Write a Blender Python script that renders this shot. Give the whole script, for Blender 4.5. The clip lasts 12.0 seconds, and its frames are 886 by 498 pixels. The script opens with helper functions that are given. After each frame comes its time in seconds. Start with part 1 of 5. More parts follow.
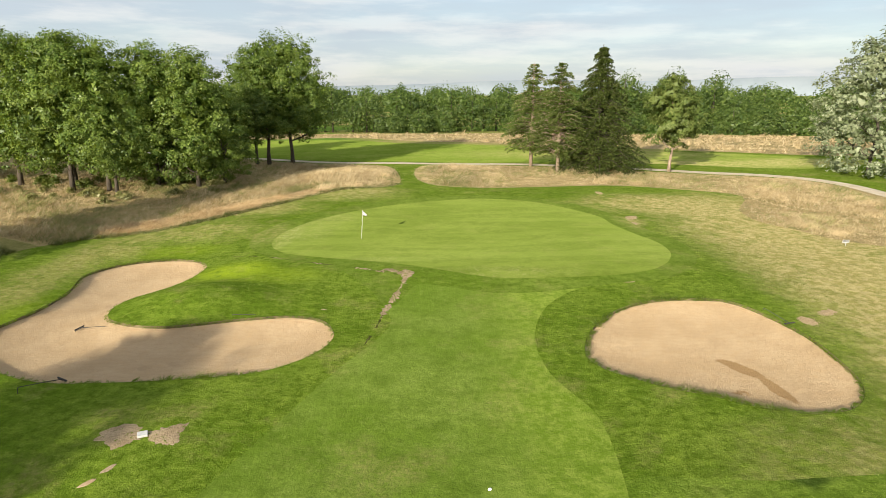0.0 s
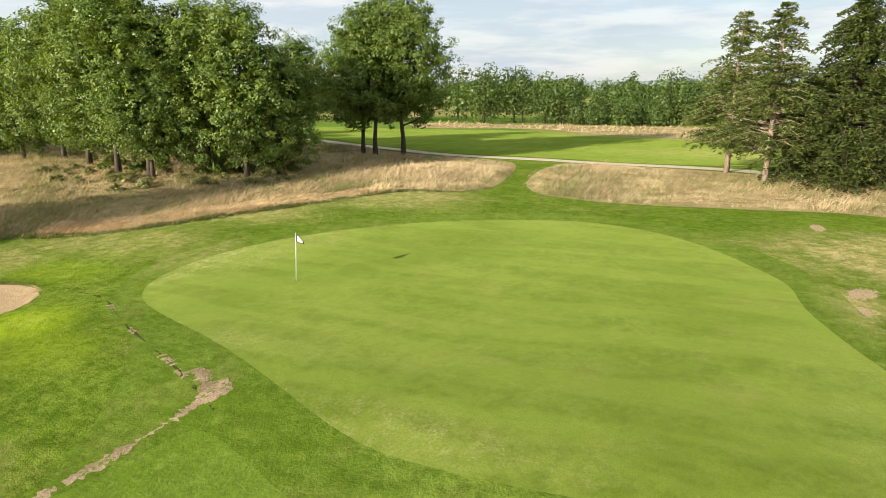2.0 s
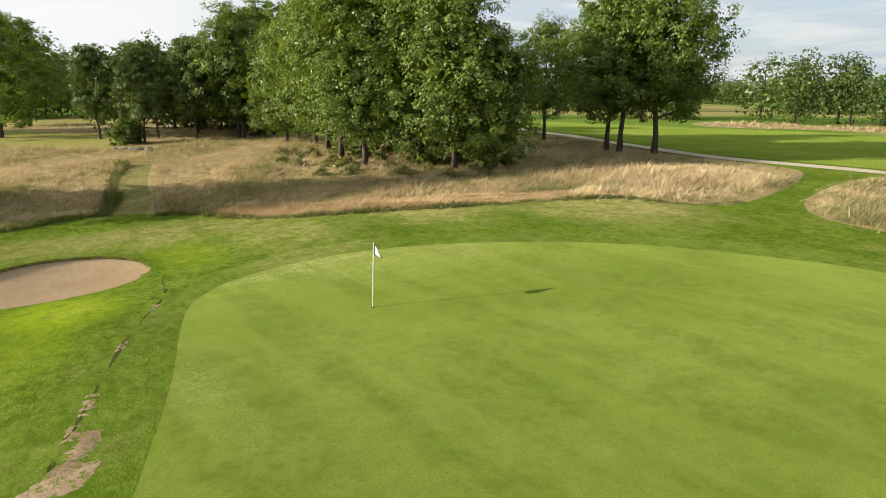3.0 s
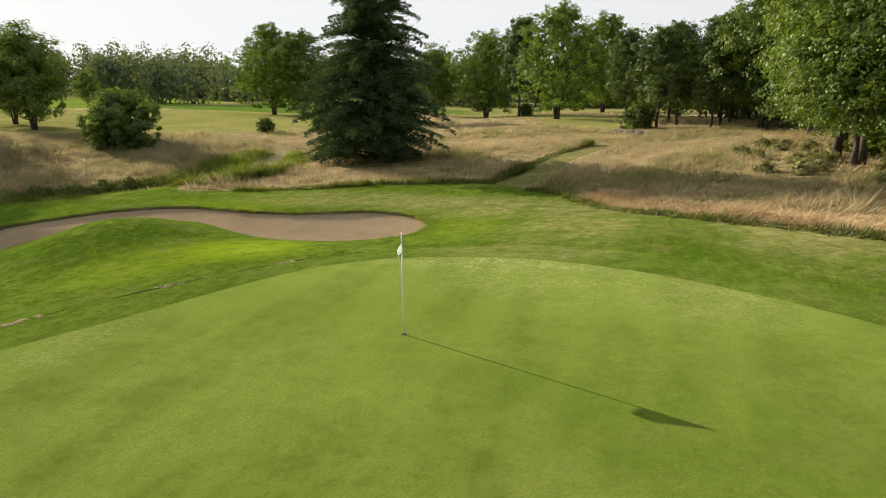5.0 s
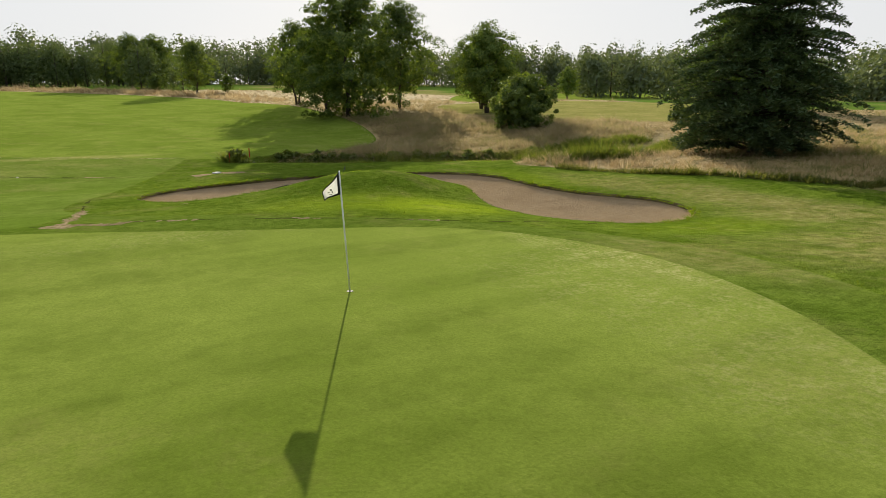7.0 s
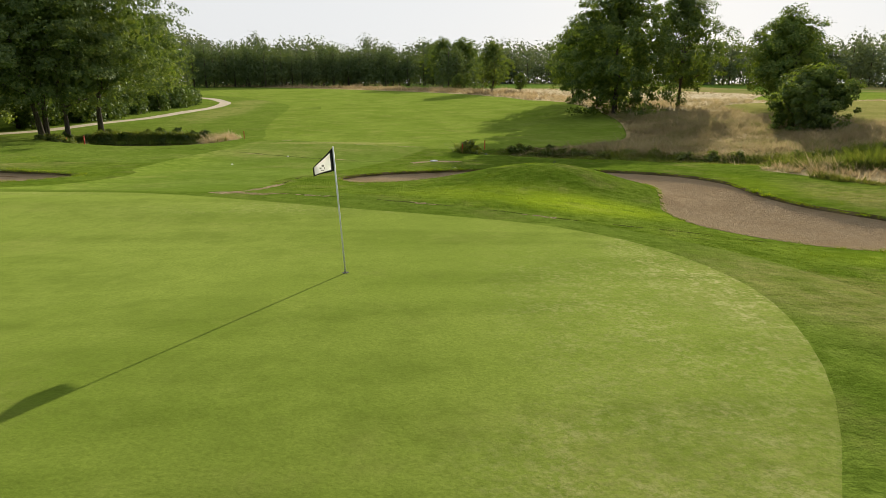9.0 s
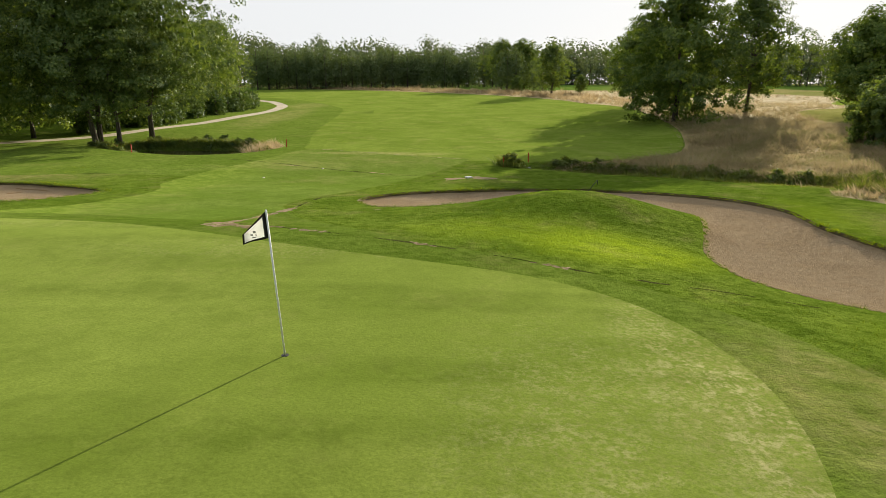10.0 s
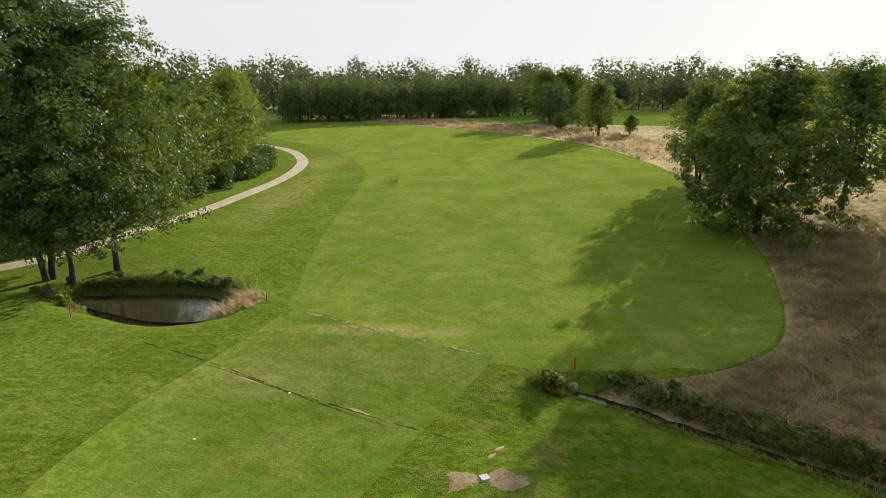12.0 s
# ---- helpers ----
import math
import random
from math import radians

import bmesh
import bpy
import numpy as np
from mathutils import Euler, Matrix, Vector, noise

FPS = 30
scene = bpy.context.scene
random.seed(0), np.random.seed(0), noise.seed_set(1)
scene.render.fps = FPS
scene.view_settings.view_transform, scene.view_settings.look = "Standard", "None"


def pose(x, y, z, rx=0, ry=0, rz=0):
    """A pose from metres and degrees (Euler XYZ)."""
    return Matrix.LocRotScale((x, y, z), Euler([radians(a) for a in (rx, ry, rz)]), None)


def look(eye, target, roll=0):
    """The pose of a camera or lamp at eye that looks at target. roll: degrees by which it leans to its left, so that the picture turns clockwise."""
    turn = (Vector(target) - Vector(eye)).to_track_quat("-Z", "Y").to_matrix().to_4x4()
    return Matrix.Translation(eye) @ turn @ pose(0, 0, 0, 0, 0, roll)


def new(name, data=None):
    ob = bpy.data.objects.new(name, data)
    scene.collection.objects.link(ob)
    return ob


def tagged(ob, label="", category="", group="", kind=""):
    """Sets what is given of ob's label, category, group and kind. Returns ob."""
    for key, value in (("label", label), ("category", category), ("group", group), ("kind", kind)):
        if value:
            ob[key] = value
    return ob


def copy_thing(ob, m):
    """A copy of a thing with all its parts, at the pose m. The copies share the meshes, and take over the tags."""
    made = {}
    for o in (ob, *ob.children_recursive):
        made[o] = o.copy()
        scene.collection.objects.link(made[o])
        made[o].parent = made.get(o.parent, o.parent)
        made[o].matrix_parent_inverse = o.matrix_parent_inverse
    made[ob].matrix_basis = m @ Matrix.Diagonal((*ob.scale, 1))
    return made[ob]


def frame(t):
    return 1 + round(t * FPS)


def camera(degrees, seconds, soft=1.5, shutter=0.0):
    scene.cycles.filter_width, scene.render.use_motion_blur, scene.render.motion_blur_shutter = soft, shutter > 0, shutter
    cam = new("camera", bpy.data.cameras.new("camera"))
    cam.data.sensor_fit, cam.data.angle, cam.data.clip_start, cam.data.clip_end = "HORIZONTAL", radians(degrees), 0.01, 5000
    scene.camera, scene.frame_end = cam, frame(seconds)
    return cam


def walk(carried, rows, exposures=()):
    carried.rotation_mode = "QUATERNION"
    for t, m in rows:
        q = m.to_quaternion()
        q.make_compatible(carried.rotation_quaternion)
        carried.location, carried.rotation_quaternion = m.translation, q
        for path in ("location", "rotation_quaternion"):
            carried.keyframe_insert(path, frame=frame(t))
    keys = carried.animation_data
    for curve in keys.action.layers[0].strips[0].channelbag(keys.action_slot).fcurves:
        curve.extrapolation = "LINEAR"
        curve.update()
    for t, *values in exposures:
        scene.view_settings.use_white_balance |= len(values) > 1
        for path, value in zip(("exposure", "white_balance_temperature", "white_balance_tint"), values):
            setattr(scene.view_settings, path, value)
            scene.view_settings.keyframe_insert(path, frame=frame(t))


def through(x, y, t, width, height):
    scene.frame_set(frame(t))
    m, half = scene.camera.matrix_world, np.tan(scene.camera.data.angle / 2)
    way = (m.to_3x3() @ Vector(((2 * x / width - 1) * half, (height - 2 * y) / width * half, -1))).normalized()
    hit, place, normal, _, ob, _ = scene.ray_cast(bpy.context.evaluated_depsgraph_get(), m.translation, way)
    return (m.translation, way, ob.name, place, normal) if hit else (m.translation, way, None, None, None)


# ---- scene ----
cam = camera(71.2, 12.0, soft=0.85)
# seconds, x, y, z, yaw, pitch, roll
ROWS = [
    (0, 0.064, 0.179, 10.518, 0.68, -14.16, 0.00),
    (0.5, 2.225, 5.358, 10.071, 0.91, -14.27, 0.00),
    (1, 5.160, 11.620, 9.559, 2.43, -14.31, 0.00),
    (1.5, 7.853, 18.067, 8.781, 9.67, -14.34, 0.00),
    (2, 9.344, 24.161, 7.993, 23.28, -14.47, 0.00),
    (2.5, 9.501, 29.950, 7.400, 37.31, -14.46, 0.00),
    (3, 8.968, 34.970, 6.599, 50.09, -14.39, 0.00),
    (3.2, 8.604, 36.719, 6.286, 55.10, -14.37, 0.00),
    (4.8, 5.202, 47.455, 4.915, 98.36, -14.44, 0.00),
    (5, 4.578, 48.511, 4.749, 103.40, -14.39, 0.00),
    (5.5, 2.885, 50.724, 4.380, 115.59, -14.33, 0.00),
    (6, 1.128, 52.407, 4.017, 126.46, -14.36, 0.00),
    (6.5, -0.593, 53.686, 3.661, 136.83, -14.39, 0.00),
    (7, -2.169, 54.583, 3.431, 146.41, -14.43, 0.00),
    (7.5, -3.637, 55.121, 3.216, 154.98, -14.43, 0.00),
    (7.7, -4.145, 55.301, 3.164, 158.15, -14.43, 0.00),
    (9.3, -7.592, 55.243, 3.015, 175.51, -14.48, 0.00),
    (9.5, -7.937, 54.855, 3.093, 176.57, -14.50, 0.00),
    (10, -8.672, 53.318, 3.701, 179.11, -14.47, 0.00),
    (10.5, -9.262, 50.764, 5.012, 180.67, -14.41, 0.00),
    (11, -9.741, 47.456, 7.408, 181.88, -14.39, 0.00),
    (11.5, -10.002, 43.599, 10.205, 182.67, -14.22, 0.00),
    (12, -10.126, 39.150, 12.535, 182.94, -14.14, 0.00),
]
walk(cam, [(t, pose(x, y, z, 90 + pitch, roll, yaw)) for t, x, y, z, yaw, pitch, roll in ROWS], exposures=[(0.0, 0.74), (2.5, 0.88), (3.0, 0.70), (5.0, 0.52), (6.0, 0.52), (7.0, 0.36), (9.5, 0.42), (10.5, 0.54), (11.5, 0.44), (12.0, 0.43)])

# ---------------------------------------------------------------- light
SUN_AZ, SUN_EL = radians(-152.3), radians(17.3)   # clockwise from +y
to_sun = Vector((math.sin(SUN_AZ) * math.cos(SUN_EL), math.cos(SUN_AZ) * math.cos(SUN_EL), math.sin(SUN_EL)))
sun = new("sun", bpy.data.lights.new("sun", "SUN"))
sun.data.energy, sun.data.angle, sun.data.color = 5.6, radians(0.5), (1.0, 0.90, 0.72)
sun.matrix_basis = look(to_sun * 100, (0, 0, 0))

world = bpy.data.worlds.new("world")
scene.world = world
world.use_nodes = True
wn, wl = world.node_tree.nodes, world.node_tree.links
wn.clear()
w_out, w_bg = wn.new("ShaderNodeOutputWorld"), wn.new("ShaderNodeBackground")
w_sky = wn.new("ShaderNodeTexSky")
w_sky.sky_type, w_sky.sun_disc, w_sky.sun_elevation, w_sky.sun_rotation = "NISHITA", False, SUN_EL, SUN_AZ
w_sky.dust_density, w_sky.air_density, w_sky.ozone_density = 1.0, 1.0, 1.5
w_co, w_map = wn.new("ShaderNodeTexCoord"), wn.new("ShaderNodeMapping")
w_map.inputs["Scale"].default_value = (1.2, 1.2, 8.0)
w_cloud = wn.new("ShaderNodeTexNoise")
w_cloud.inputs["Scale"].default_value, w_cloud.inputs["Detail"].default_value = 2.2, 7.0
w_ramp = wn.new("ShaderNodeMapRange")
w_ramp.inputs["From Min"].default_value, w_ramp.inputs["From Max"].default_value = 0.34, 0.66
w_ramp.inputs["To Min"].default_value, w_ramp.inputs["To Max"].default_value = 0.6, 0.95
w_mix = wn.new("ShaderNodeMix")
w_mix.data_type = "RGBA"
w_glow = wn.new("ShaderNodeVectorMath")   # thin cloud is brighter towards the sun
w_glow.operation = "DOT_PRODUCT"
w_glow.inputs[1].default_value = to_sun
w_lift = wn.new("ShaderNodeMapRange")
for w_key, w_val in (("From Min", -0.7), ("From Max", 1.0), ("To Min", 0.89), ("To Max", 1.2)):
    w_lift.inputs[w_key].default_value = w_val
w_white = wn.new("ShaderNodeVectorMath")
w_white.operation = "SCALE"
w_streak = wn.new("ShaderNodeTexNoise")
w_streak.inputs["Scale"].default_value, w_streak.inputs["Detail"].default_value, w_streak.inputs["Roughness"].default_value = 3.4, 8.0, 0.6
w_tone = wn.new("ShaderNodeMapRange")
w_tone.interpolation_type = "SMOOTHSTEP"
w_tone.inputs["From Min"].default_value, w_tone.inputs["From Max"].default_value = 0.42, 0.62
w_tint = wn.new("ShaderNodeMix")
w_tint.data_type = "RGBA"
w_tint.inputs[6].default_value, w_tint.inputs[7].default_value = (3.8, 4.25, 4.75, 1), (5.35, 5.4, 5.45, 1)
wl.new(w_map.outputs[0], w_streak.inputs["Vector"])
wl.new(w_streak.outputs[0], w_tone.inputs["Value"])
wl.new(w_tint.outputs[2], w_white.inputs[0])
wl.new(w_co.outputs["Generated"], w_glow.inputs[0])
wl.new(w_glow.outputs["Value"], w_lift.inputs["Value"])
wl.new(w_lift.outputs[0], w_white.inputs["Scale"])
wl.new(w_white.outputs[0], w_mix.inputs[7])
w_bg.inputs["Strength"].default_value = 0.102
wl.new(w_co.outputs["Generated"], w_map.inputs["Vector"])
wl.new(w_map.outputs[0], w_cloud.inputs["Vector"])
wl.new(w_cloud.outputs[0], w_ramp.inputs["Value"])
w_veil = wn.new("ShaderNodeMapRange")   # the veil of cloud is closed on the sun's side
for w_key, w_val in (("From Min", -0.4), ("From Max", 0.2), ("To Min", 0.0), ("To Max", 0.97)):
    w_veil.inputs[w_key].default_value = w_val
w_cover = wn.new("ShaderNodeMath")
w_cover.operation = "MAXIMUM"
wl.new(w_glow.outputs["Value"], w_veil.inputs["Value"])
wl.new(w_veil.outputs[0], w_cover.inputs[0])
w_even = wn.new("ShaderNodeMath")
w_even.operation = "MAXIMUM"
wl.new(w_tone.outputs[0], w_even.inputs[0])
wl.new(w_veil.outputs[0], w_even.inputs[1])
wl.new(w_even.outputs[0], w_tint.inputs[0])
wl.new(w_ramp.outputs[0], w_cover.inputs[1])
w_split, w_high, w_thin = wn.new("ShaderNodeSeparateXYZ"), wn.new("ShaderNodeMapRange"), wn.new("ShaderNodeMath")
for w_key, w_val in (("From Min", 0.16), ("From Max", 0.55), ("To Min", 1.0), ("To Max", 0.85)):
    w_high.inputs[w_key].default_value = w_val
w_thin.operation = "MULTIPLY"
wl.new(w_co.outputs["Generated"], w_split.inputs[0])
wl.new(w_split.outputs[2], w_high.inputs["Value"])
wl.new(w_cover.outputs[0], w_thin.inputs[0])
wl.new(w_high.outputs[0], w_thin.inputs[1])
wl.new(w_thin.outputs[0], w_mix.inputs[0])
wl.new(w_sky.outputs[0], w_mix.inputs[6])
wl.new(w_mix.outputs[2], w_bg.inputs["Color"])
wl.new(w_bg.outputs[0], w_out.inputs["Surface"])


# ---------------------------------------------------------------- materials
class Nodes:
    """A small writer of node materials."""

    def __init__(self, name):
        self.mat = bpy.data.materials.new(name)
        self.mat.use_nodes = True
        self.n, self.l = self.mat.node_tree.nodes, self.mat.node_tree.links
        self.bsdf, self.out = self.n["Principled BSDF"], self.n["Material Output"]
        self.pos = self.n.new("ShaderNodeNewGeometry").outputs["Position"]

    def put(self, socket, value):
        if hasattr(value, "is_linked"):
            self.l.new(value, socket)
        else:
            socket.default_value = (*value, 1) if isinstance(value, tuple) and len(value) == 3 and socket.type == "RGBA" else value

    def noise(self, scale, detail=4.0, rough=0.55, stretch=None, turn=0.0, shift=(0, 0, 0)):
        v = self.pos
        if stretch:
            m = self.n.new("ShaderNodeMapping")
            m.inputs["Scale"].default_value, m.inputs["Rotation"].default_value = stretch, (0, 0, turn)
            m.inputs["Location"].default_value = shift
            self.l.new(v, m.inputs["Vector"])
            v = m.outputs[0]
        t = self.n.new("ShaderNodeTexNoise")
        t.inputs["Scale"].default_value, t.inputs["Detail"].default_value, t.inputs["Roughness"].default_value = scale, detail, rough
        self.l.new(v, t.inputs["Vector"])
        return t.outputs[0]

    def span(self, value, a, b, lo=0.0, hi=1.0):
        r = self.n.new("ShaderNodeMapRange")
        r.interpolation_type = "SMOOTHSTEP"
        self.put(r.inputs["Value"], value)
        for k, v in (("From Min", a), ("From Max", b), ("To Min", lo), ("To Max", hi)):
            r.inputs[k].default_value = v
        return r.outputs[0]

    def mix(self, fac, a, b, mode="MIX"):
        m = self.n.new("ShaderNodeMix")
        m.data_type, m.blend_type = "RGBA", mode
        self.put(m.inputs[0], fac), self.put(m.inputs[6], a), self.put(m.inputs[7], b)
        return m.outputs[2]

    def math(self, op, a, b=0.0):
        m = self.n.new("ShaderNodeMath")
        m.operation = op
        self.put(m.inputs[0], a), self.put(m.inputs[1], b)
        return m.outputs[0]

    def axis(self, k):
        s = self.n.new("ShaderNodeSeparateXYZ")
        self.l.new(self.pos, s.inputs[0])
        return s.outputs[k]

    def spot(self, x, y, sx, sy, turn=0.0):
        """1 at (x, y), falling to 0 at the radii sx, sy."""
        m = self.n.new("ShaderNodeMapping")
        m.vector_type = "TEXTURE"
        m.inputs["Location"].default_value, m.inputs["Scale"].default_value = (x, y, 0), (sx, sy, 1e4)
        m.inputs["Rotation"].default_value = (0, 0, turn)
        self.l.new(self.pos, m.inputs["Vector"])
        d = self.n.new("ShaderNodeVectorMath")
        d.operation = "LENGTH"
        self.l.new(m.outputs[0], d.inputs[0])
        return self.span(d.outputs["Value"], 1.0, 0.25)

    def island(self):
        return self.n.new("ShaderNodeNewGeometry").outputs["Random Per Island"]

    def thing(self):
        return self.n.new("ShaderNodeObjectInfo").outputs["Random"]

    def bump(self, height, strength, distance):
        b = self.n.new("ShaderNodeBump")
        b.inputs["Strength"].default_value, b.inputs["Distance"].default_value = strength, distance
        self.l.new(height, b.inputs["Height"])
        self.l.new(b.outputs[0], self.bsdf.inputs["Normal"])

    def done(self, colour, rough=0.9, metal=0.0, spec=0.2, coarse=0.0):
        self.put(self.bsdf.inputs["Base Color"], colour)
        self.put(self.bsdf.inputs["Roughness"], rough)
        self.bsdf.inputs["Metallic"].default_value = metal
        self.bsdf.inputs["Specular IOR Level"].default_value = spec
        self.bsdf.inputs["Diffuse Roughness"].default_value = coarse
        return self.mat


def plain(name, colour, rough=0.6, metal=0.0, wear=0.15, scale=9.0):
    k = Nodes(name)
    return k.done(k.mix(k.span(k.noise(scale, 5), 0.3, 0.7), tuple(c * (1 - wear) for c in colour), tuple(min(1, c * (1 + wear)) for c in colour)), rough, metal, 0.4)


DRY, STRAW = (0.36, 0.27, 0.125), (0.50, 0.37, 0.18)


def turf(name, dark, light, dry=0.0, tuft=14.0, bump=0.05, stripes=None, spots=(), worn=(), cracks=(), sheen=0.06, body=0.6, fade=None, lush=(), speck=2.6, streak=0.0):
    """Mown grass: two scales of mottling, a fine tuft grain, dry patches, lush patches."""
    k = Nodes(name)
    broad, mid, fine = k.noise(0.16, 5, 0.6), k.noise(0.9, 5, 0.65), k.noise(tuft, 5, 0.7)
    c = k.mix(k.span(broad, 0.35, 0.65), dark, light)
    c = k.mix(k.span(mid, 0.42, 0.68, 0.0, 0.65), c, tuple(0.74 * v for v in dark))
    lump, glint = k.noise(3.4, 4, 0.7, (1, 1, 1), 0, (5, 2, 0)), k.noise(2.1, 5, 0.75, (1, 1, 1), 0, (17, 9, 0))
    c = k.mix(k.span(lump, 0.46, 0.62, 0.0, body), c, tuple(0.60 * v for v in dark))
    c = k.mix(k.span(glint, 0.53, 0.68, 0.0, 0.8 * body), c, (light[0] * 1.30, light[1] * 1.18, light[2] * 1.5))
    if stripes:
        w = k.noise(1.0, 2, 0.5, stripes[0], stripes[1])
        c = k.mix(k.span(w, 0.4, 0.6, 0.0, stripes[2]), c, tuple(1.22 * v for v in light))
    c = k.mix(k.span(fine, 0.35, 0.68, 0.0, 0.3 + 0.5 * body), c, tuple(0.58 * v for v in dark))
    if streak:
        a1, a2 = k.noise(1.0, 5, 0.7, (1.1, 2.6, 1), 0.55), k.noise(1.0, 5, 0.75, (1.3, 2.9, 1), -0.45, (3, 8, 0))
        st = k.math("ADD", a1, k.math("MULTIPLY", k.math("SUBTRACT", a2, 0.5), 0.8))
        c = k.mix(k.span(st, 0.50, 0.66, 0.0, streak), c, (0.55 * dark[0], 0.58 * dark[1], 0.5 * dark[2]))
        c = k.mix(k.span(st, 0.46, 0.32, 0.0, 0.7 * streak), c, (1.22 * light[0], 1.16 * light[1], 1.1 * light[2]))
    grain = k.noise(tuft * 4, 3, 0.6)
    c = k.mix(k.span(grain, 0.5, 0.75, 0.0, 0.35), c, (light[0] * 1.35, light[1] * 1.22, light[2] * 1.3))
    if fade:
        east = k.math("ADD", k.axis(0), k.math("MULTIPLY", k.math("SUBTRACT", k.noise(0.5, 4, 0.6), 0.5), 3.0))
        c = k.mix(k.span(east, fade[0], fade[1], 0.0, 0.85), c, k.mix(k.span(glint, 0.40, 0.62), fade[2], fade[3]))
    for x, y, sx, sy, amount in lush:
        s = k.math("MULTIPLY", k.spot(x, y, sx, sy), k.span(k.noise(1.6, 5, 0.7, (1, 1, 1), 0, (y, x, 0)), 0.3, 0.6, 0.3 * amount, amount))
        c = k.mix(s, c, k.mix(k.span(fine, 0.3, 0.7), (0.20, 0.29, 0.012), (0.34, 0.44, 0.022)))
    if dry:
        d = k.span(k.noise(0.35, 5, 0.65, (1, 1, 1), 0, (31, 7, 0)), 0.5, 0.72, 0.0, dry)
        d = k.math("MULTIPLY", d, k.span(k.noise(5, 4, 0.7), 0.25, 0.65))
        c = k.mix(d, c, DRY)
    for x, y, sx, sy, amount in spots:
        s = k.math("MULTIPLY", k.math("MULTIPLY", k.spot(x, y, sx, sy), k.span(k.noise(0.7, 4, 0.6, (1, 1, 1), 0, (y, x, 0)), 0.36, 0.56, 0.35, 1.0)), k.span(k.noise(speck, 7, 0.8, (1, 1, 1), 0, (x, y, 0)), *((0.27, 0.54) if speck < 4 else (0.44, 0.60)), 0.0, amount))
        pale = ((0.30, 0.255, 0.092), (0.46, 0.37, 0.18)) if speck < 4 else ((0.235, 0.22, 0.085), (0.42, 0.365, 0.20))
        c = k.mix(s, c, k.mix(k.span(glint, 0.42, 0.6), *pale))
    if worn:
        field = 0.0
        for x, y, sx, sy, turn in worn:
            field = k.math("MAXIMUM", field, k.spot(x, y, sx, sy, radians(turn)))
        edge = k.math("MULTIPLY", k.math("SUBTRACT", k.noise(6.5, 6, 0.8), 0.5), 3.0)
        bare = k.math("MULTIPLY", k.span(k.math("ADD", field, edge), 0.50, 0.66), k.span(field, 0.02, 0.2))
        c = k.mix(bare, c, k.mix(k.span(fine, 0.35, 0.65), (0.30, 0.21, 0.12), (0.47, 0.35, 0.225)))
    for x, y, sx, sy, turn in cracks:
        line = k.math("MULTIPLY", k.spot(x, y, sx, sy, radians(turn)), k.span(k.noise(2.5, 5, 0.8), 0.38, 0.55))
        c = k.mix(line, c, (0.045, 0.05, 0.015))
    k.bump(k.math("ADD", k.math("ADD", fine, k.math("MULTIPLY", lump, 0.7)), k.math("MULTIPLY", mid, 3.0)), 1.0, bump)
    k.bsdf.inputs["Sheen Weight"].default_value, k.bsdf.inputs["Sheen Roughness"].default_value = sheen, 0.42
    k.bsdf.inputs["Sheen Tint"].default_value = (0.62, 0.78, 0.19, 1)
    return k.done(c, 1.0, 0, 0.0)


M_GREEN = turf("green_turf", (0.104, 0.153, 0.016), (0.156, 0.203, 0.033), 0.12, 24, 0.006, ((0.16, 0.75, 1), 0.75, 0.4),
               ((-10.8, 47.8, 2.8, 6.0, 0.36), (-12.5, 46.4, 1.5, 6.8, 0.7), (-9.4, 51.8, 2.4, 2.6, 0.35), (1.5, 35.9, 9, 1.5, 0.3), (13.5, 42, 2.5, 6, 0.12), (-5, 39.0, 7, 1.2, 0.25)), body=0.32, sheen=0.20, speck=10.0)
M_SEMI = turf("semi_rough_turf", (0.088, 0.152, 0.011), (0.170, 0.238, 0.030), 0.35, 17, 0.06, None,
              ((31, 44, 16, 26, 1.0), (25.0, 48, 11, 15, 1.0), (23, 36, 7, 10, 0.8), (25, 27, 9, 16, 0.9), (20, 57, 11, 6.5, 1.0), (-19, 55.5, 9, 5, 0.6), (-10, 63, 8, 3.2, 0.7),
               (-25, 44, 4, 7, 0.5), (-20, 48.5, 7, 4, 0.45), (-11, 60, 9, 3, 0.5), (14.2, 49.5, 2.2, 2.4, 0.9), (-26, 36, 3, 9, 0.4), (16, 17, 9, 6, 0.4), (21, 24, 6, 8, 0.4)),
              ((-13.75, 44.55, 0.5, 0.2, 12), (-13.2, 44.2, 0.4, 0.16, -8), (10.3, 34.4, 0.75, 0.4, 5), (13.8, 49.4, 0.6, 0.5, 0), (19.5, 30.5, 1.0, 0.5, 30),
               (17.9, 29.4, 0.7, 0.9, 10), (15.0, 62.0, 0.6, 1.4, 0), (15.2, 51.2, 1.3, 0.75, 60), (14.8, 49.0, 0.9, 0.5, 80), (14.9, 44.3, 2.4, 0.16, -76), (-6.6, 31.0, 0.25, 0.12, 0)),
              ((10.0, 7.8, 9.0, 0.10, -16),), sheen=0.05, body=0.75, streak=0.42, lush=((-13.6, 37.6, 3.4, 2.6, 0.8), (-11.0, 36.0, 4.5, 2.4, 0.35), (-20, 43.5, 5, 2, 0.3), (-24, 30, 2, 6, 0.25)))
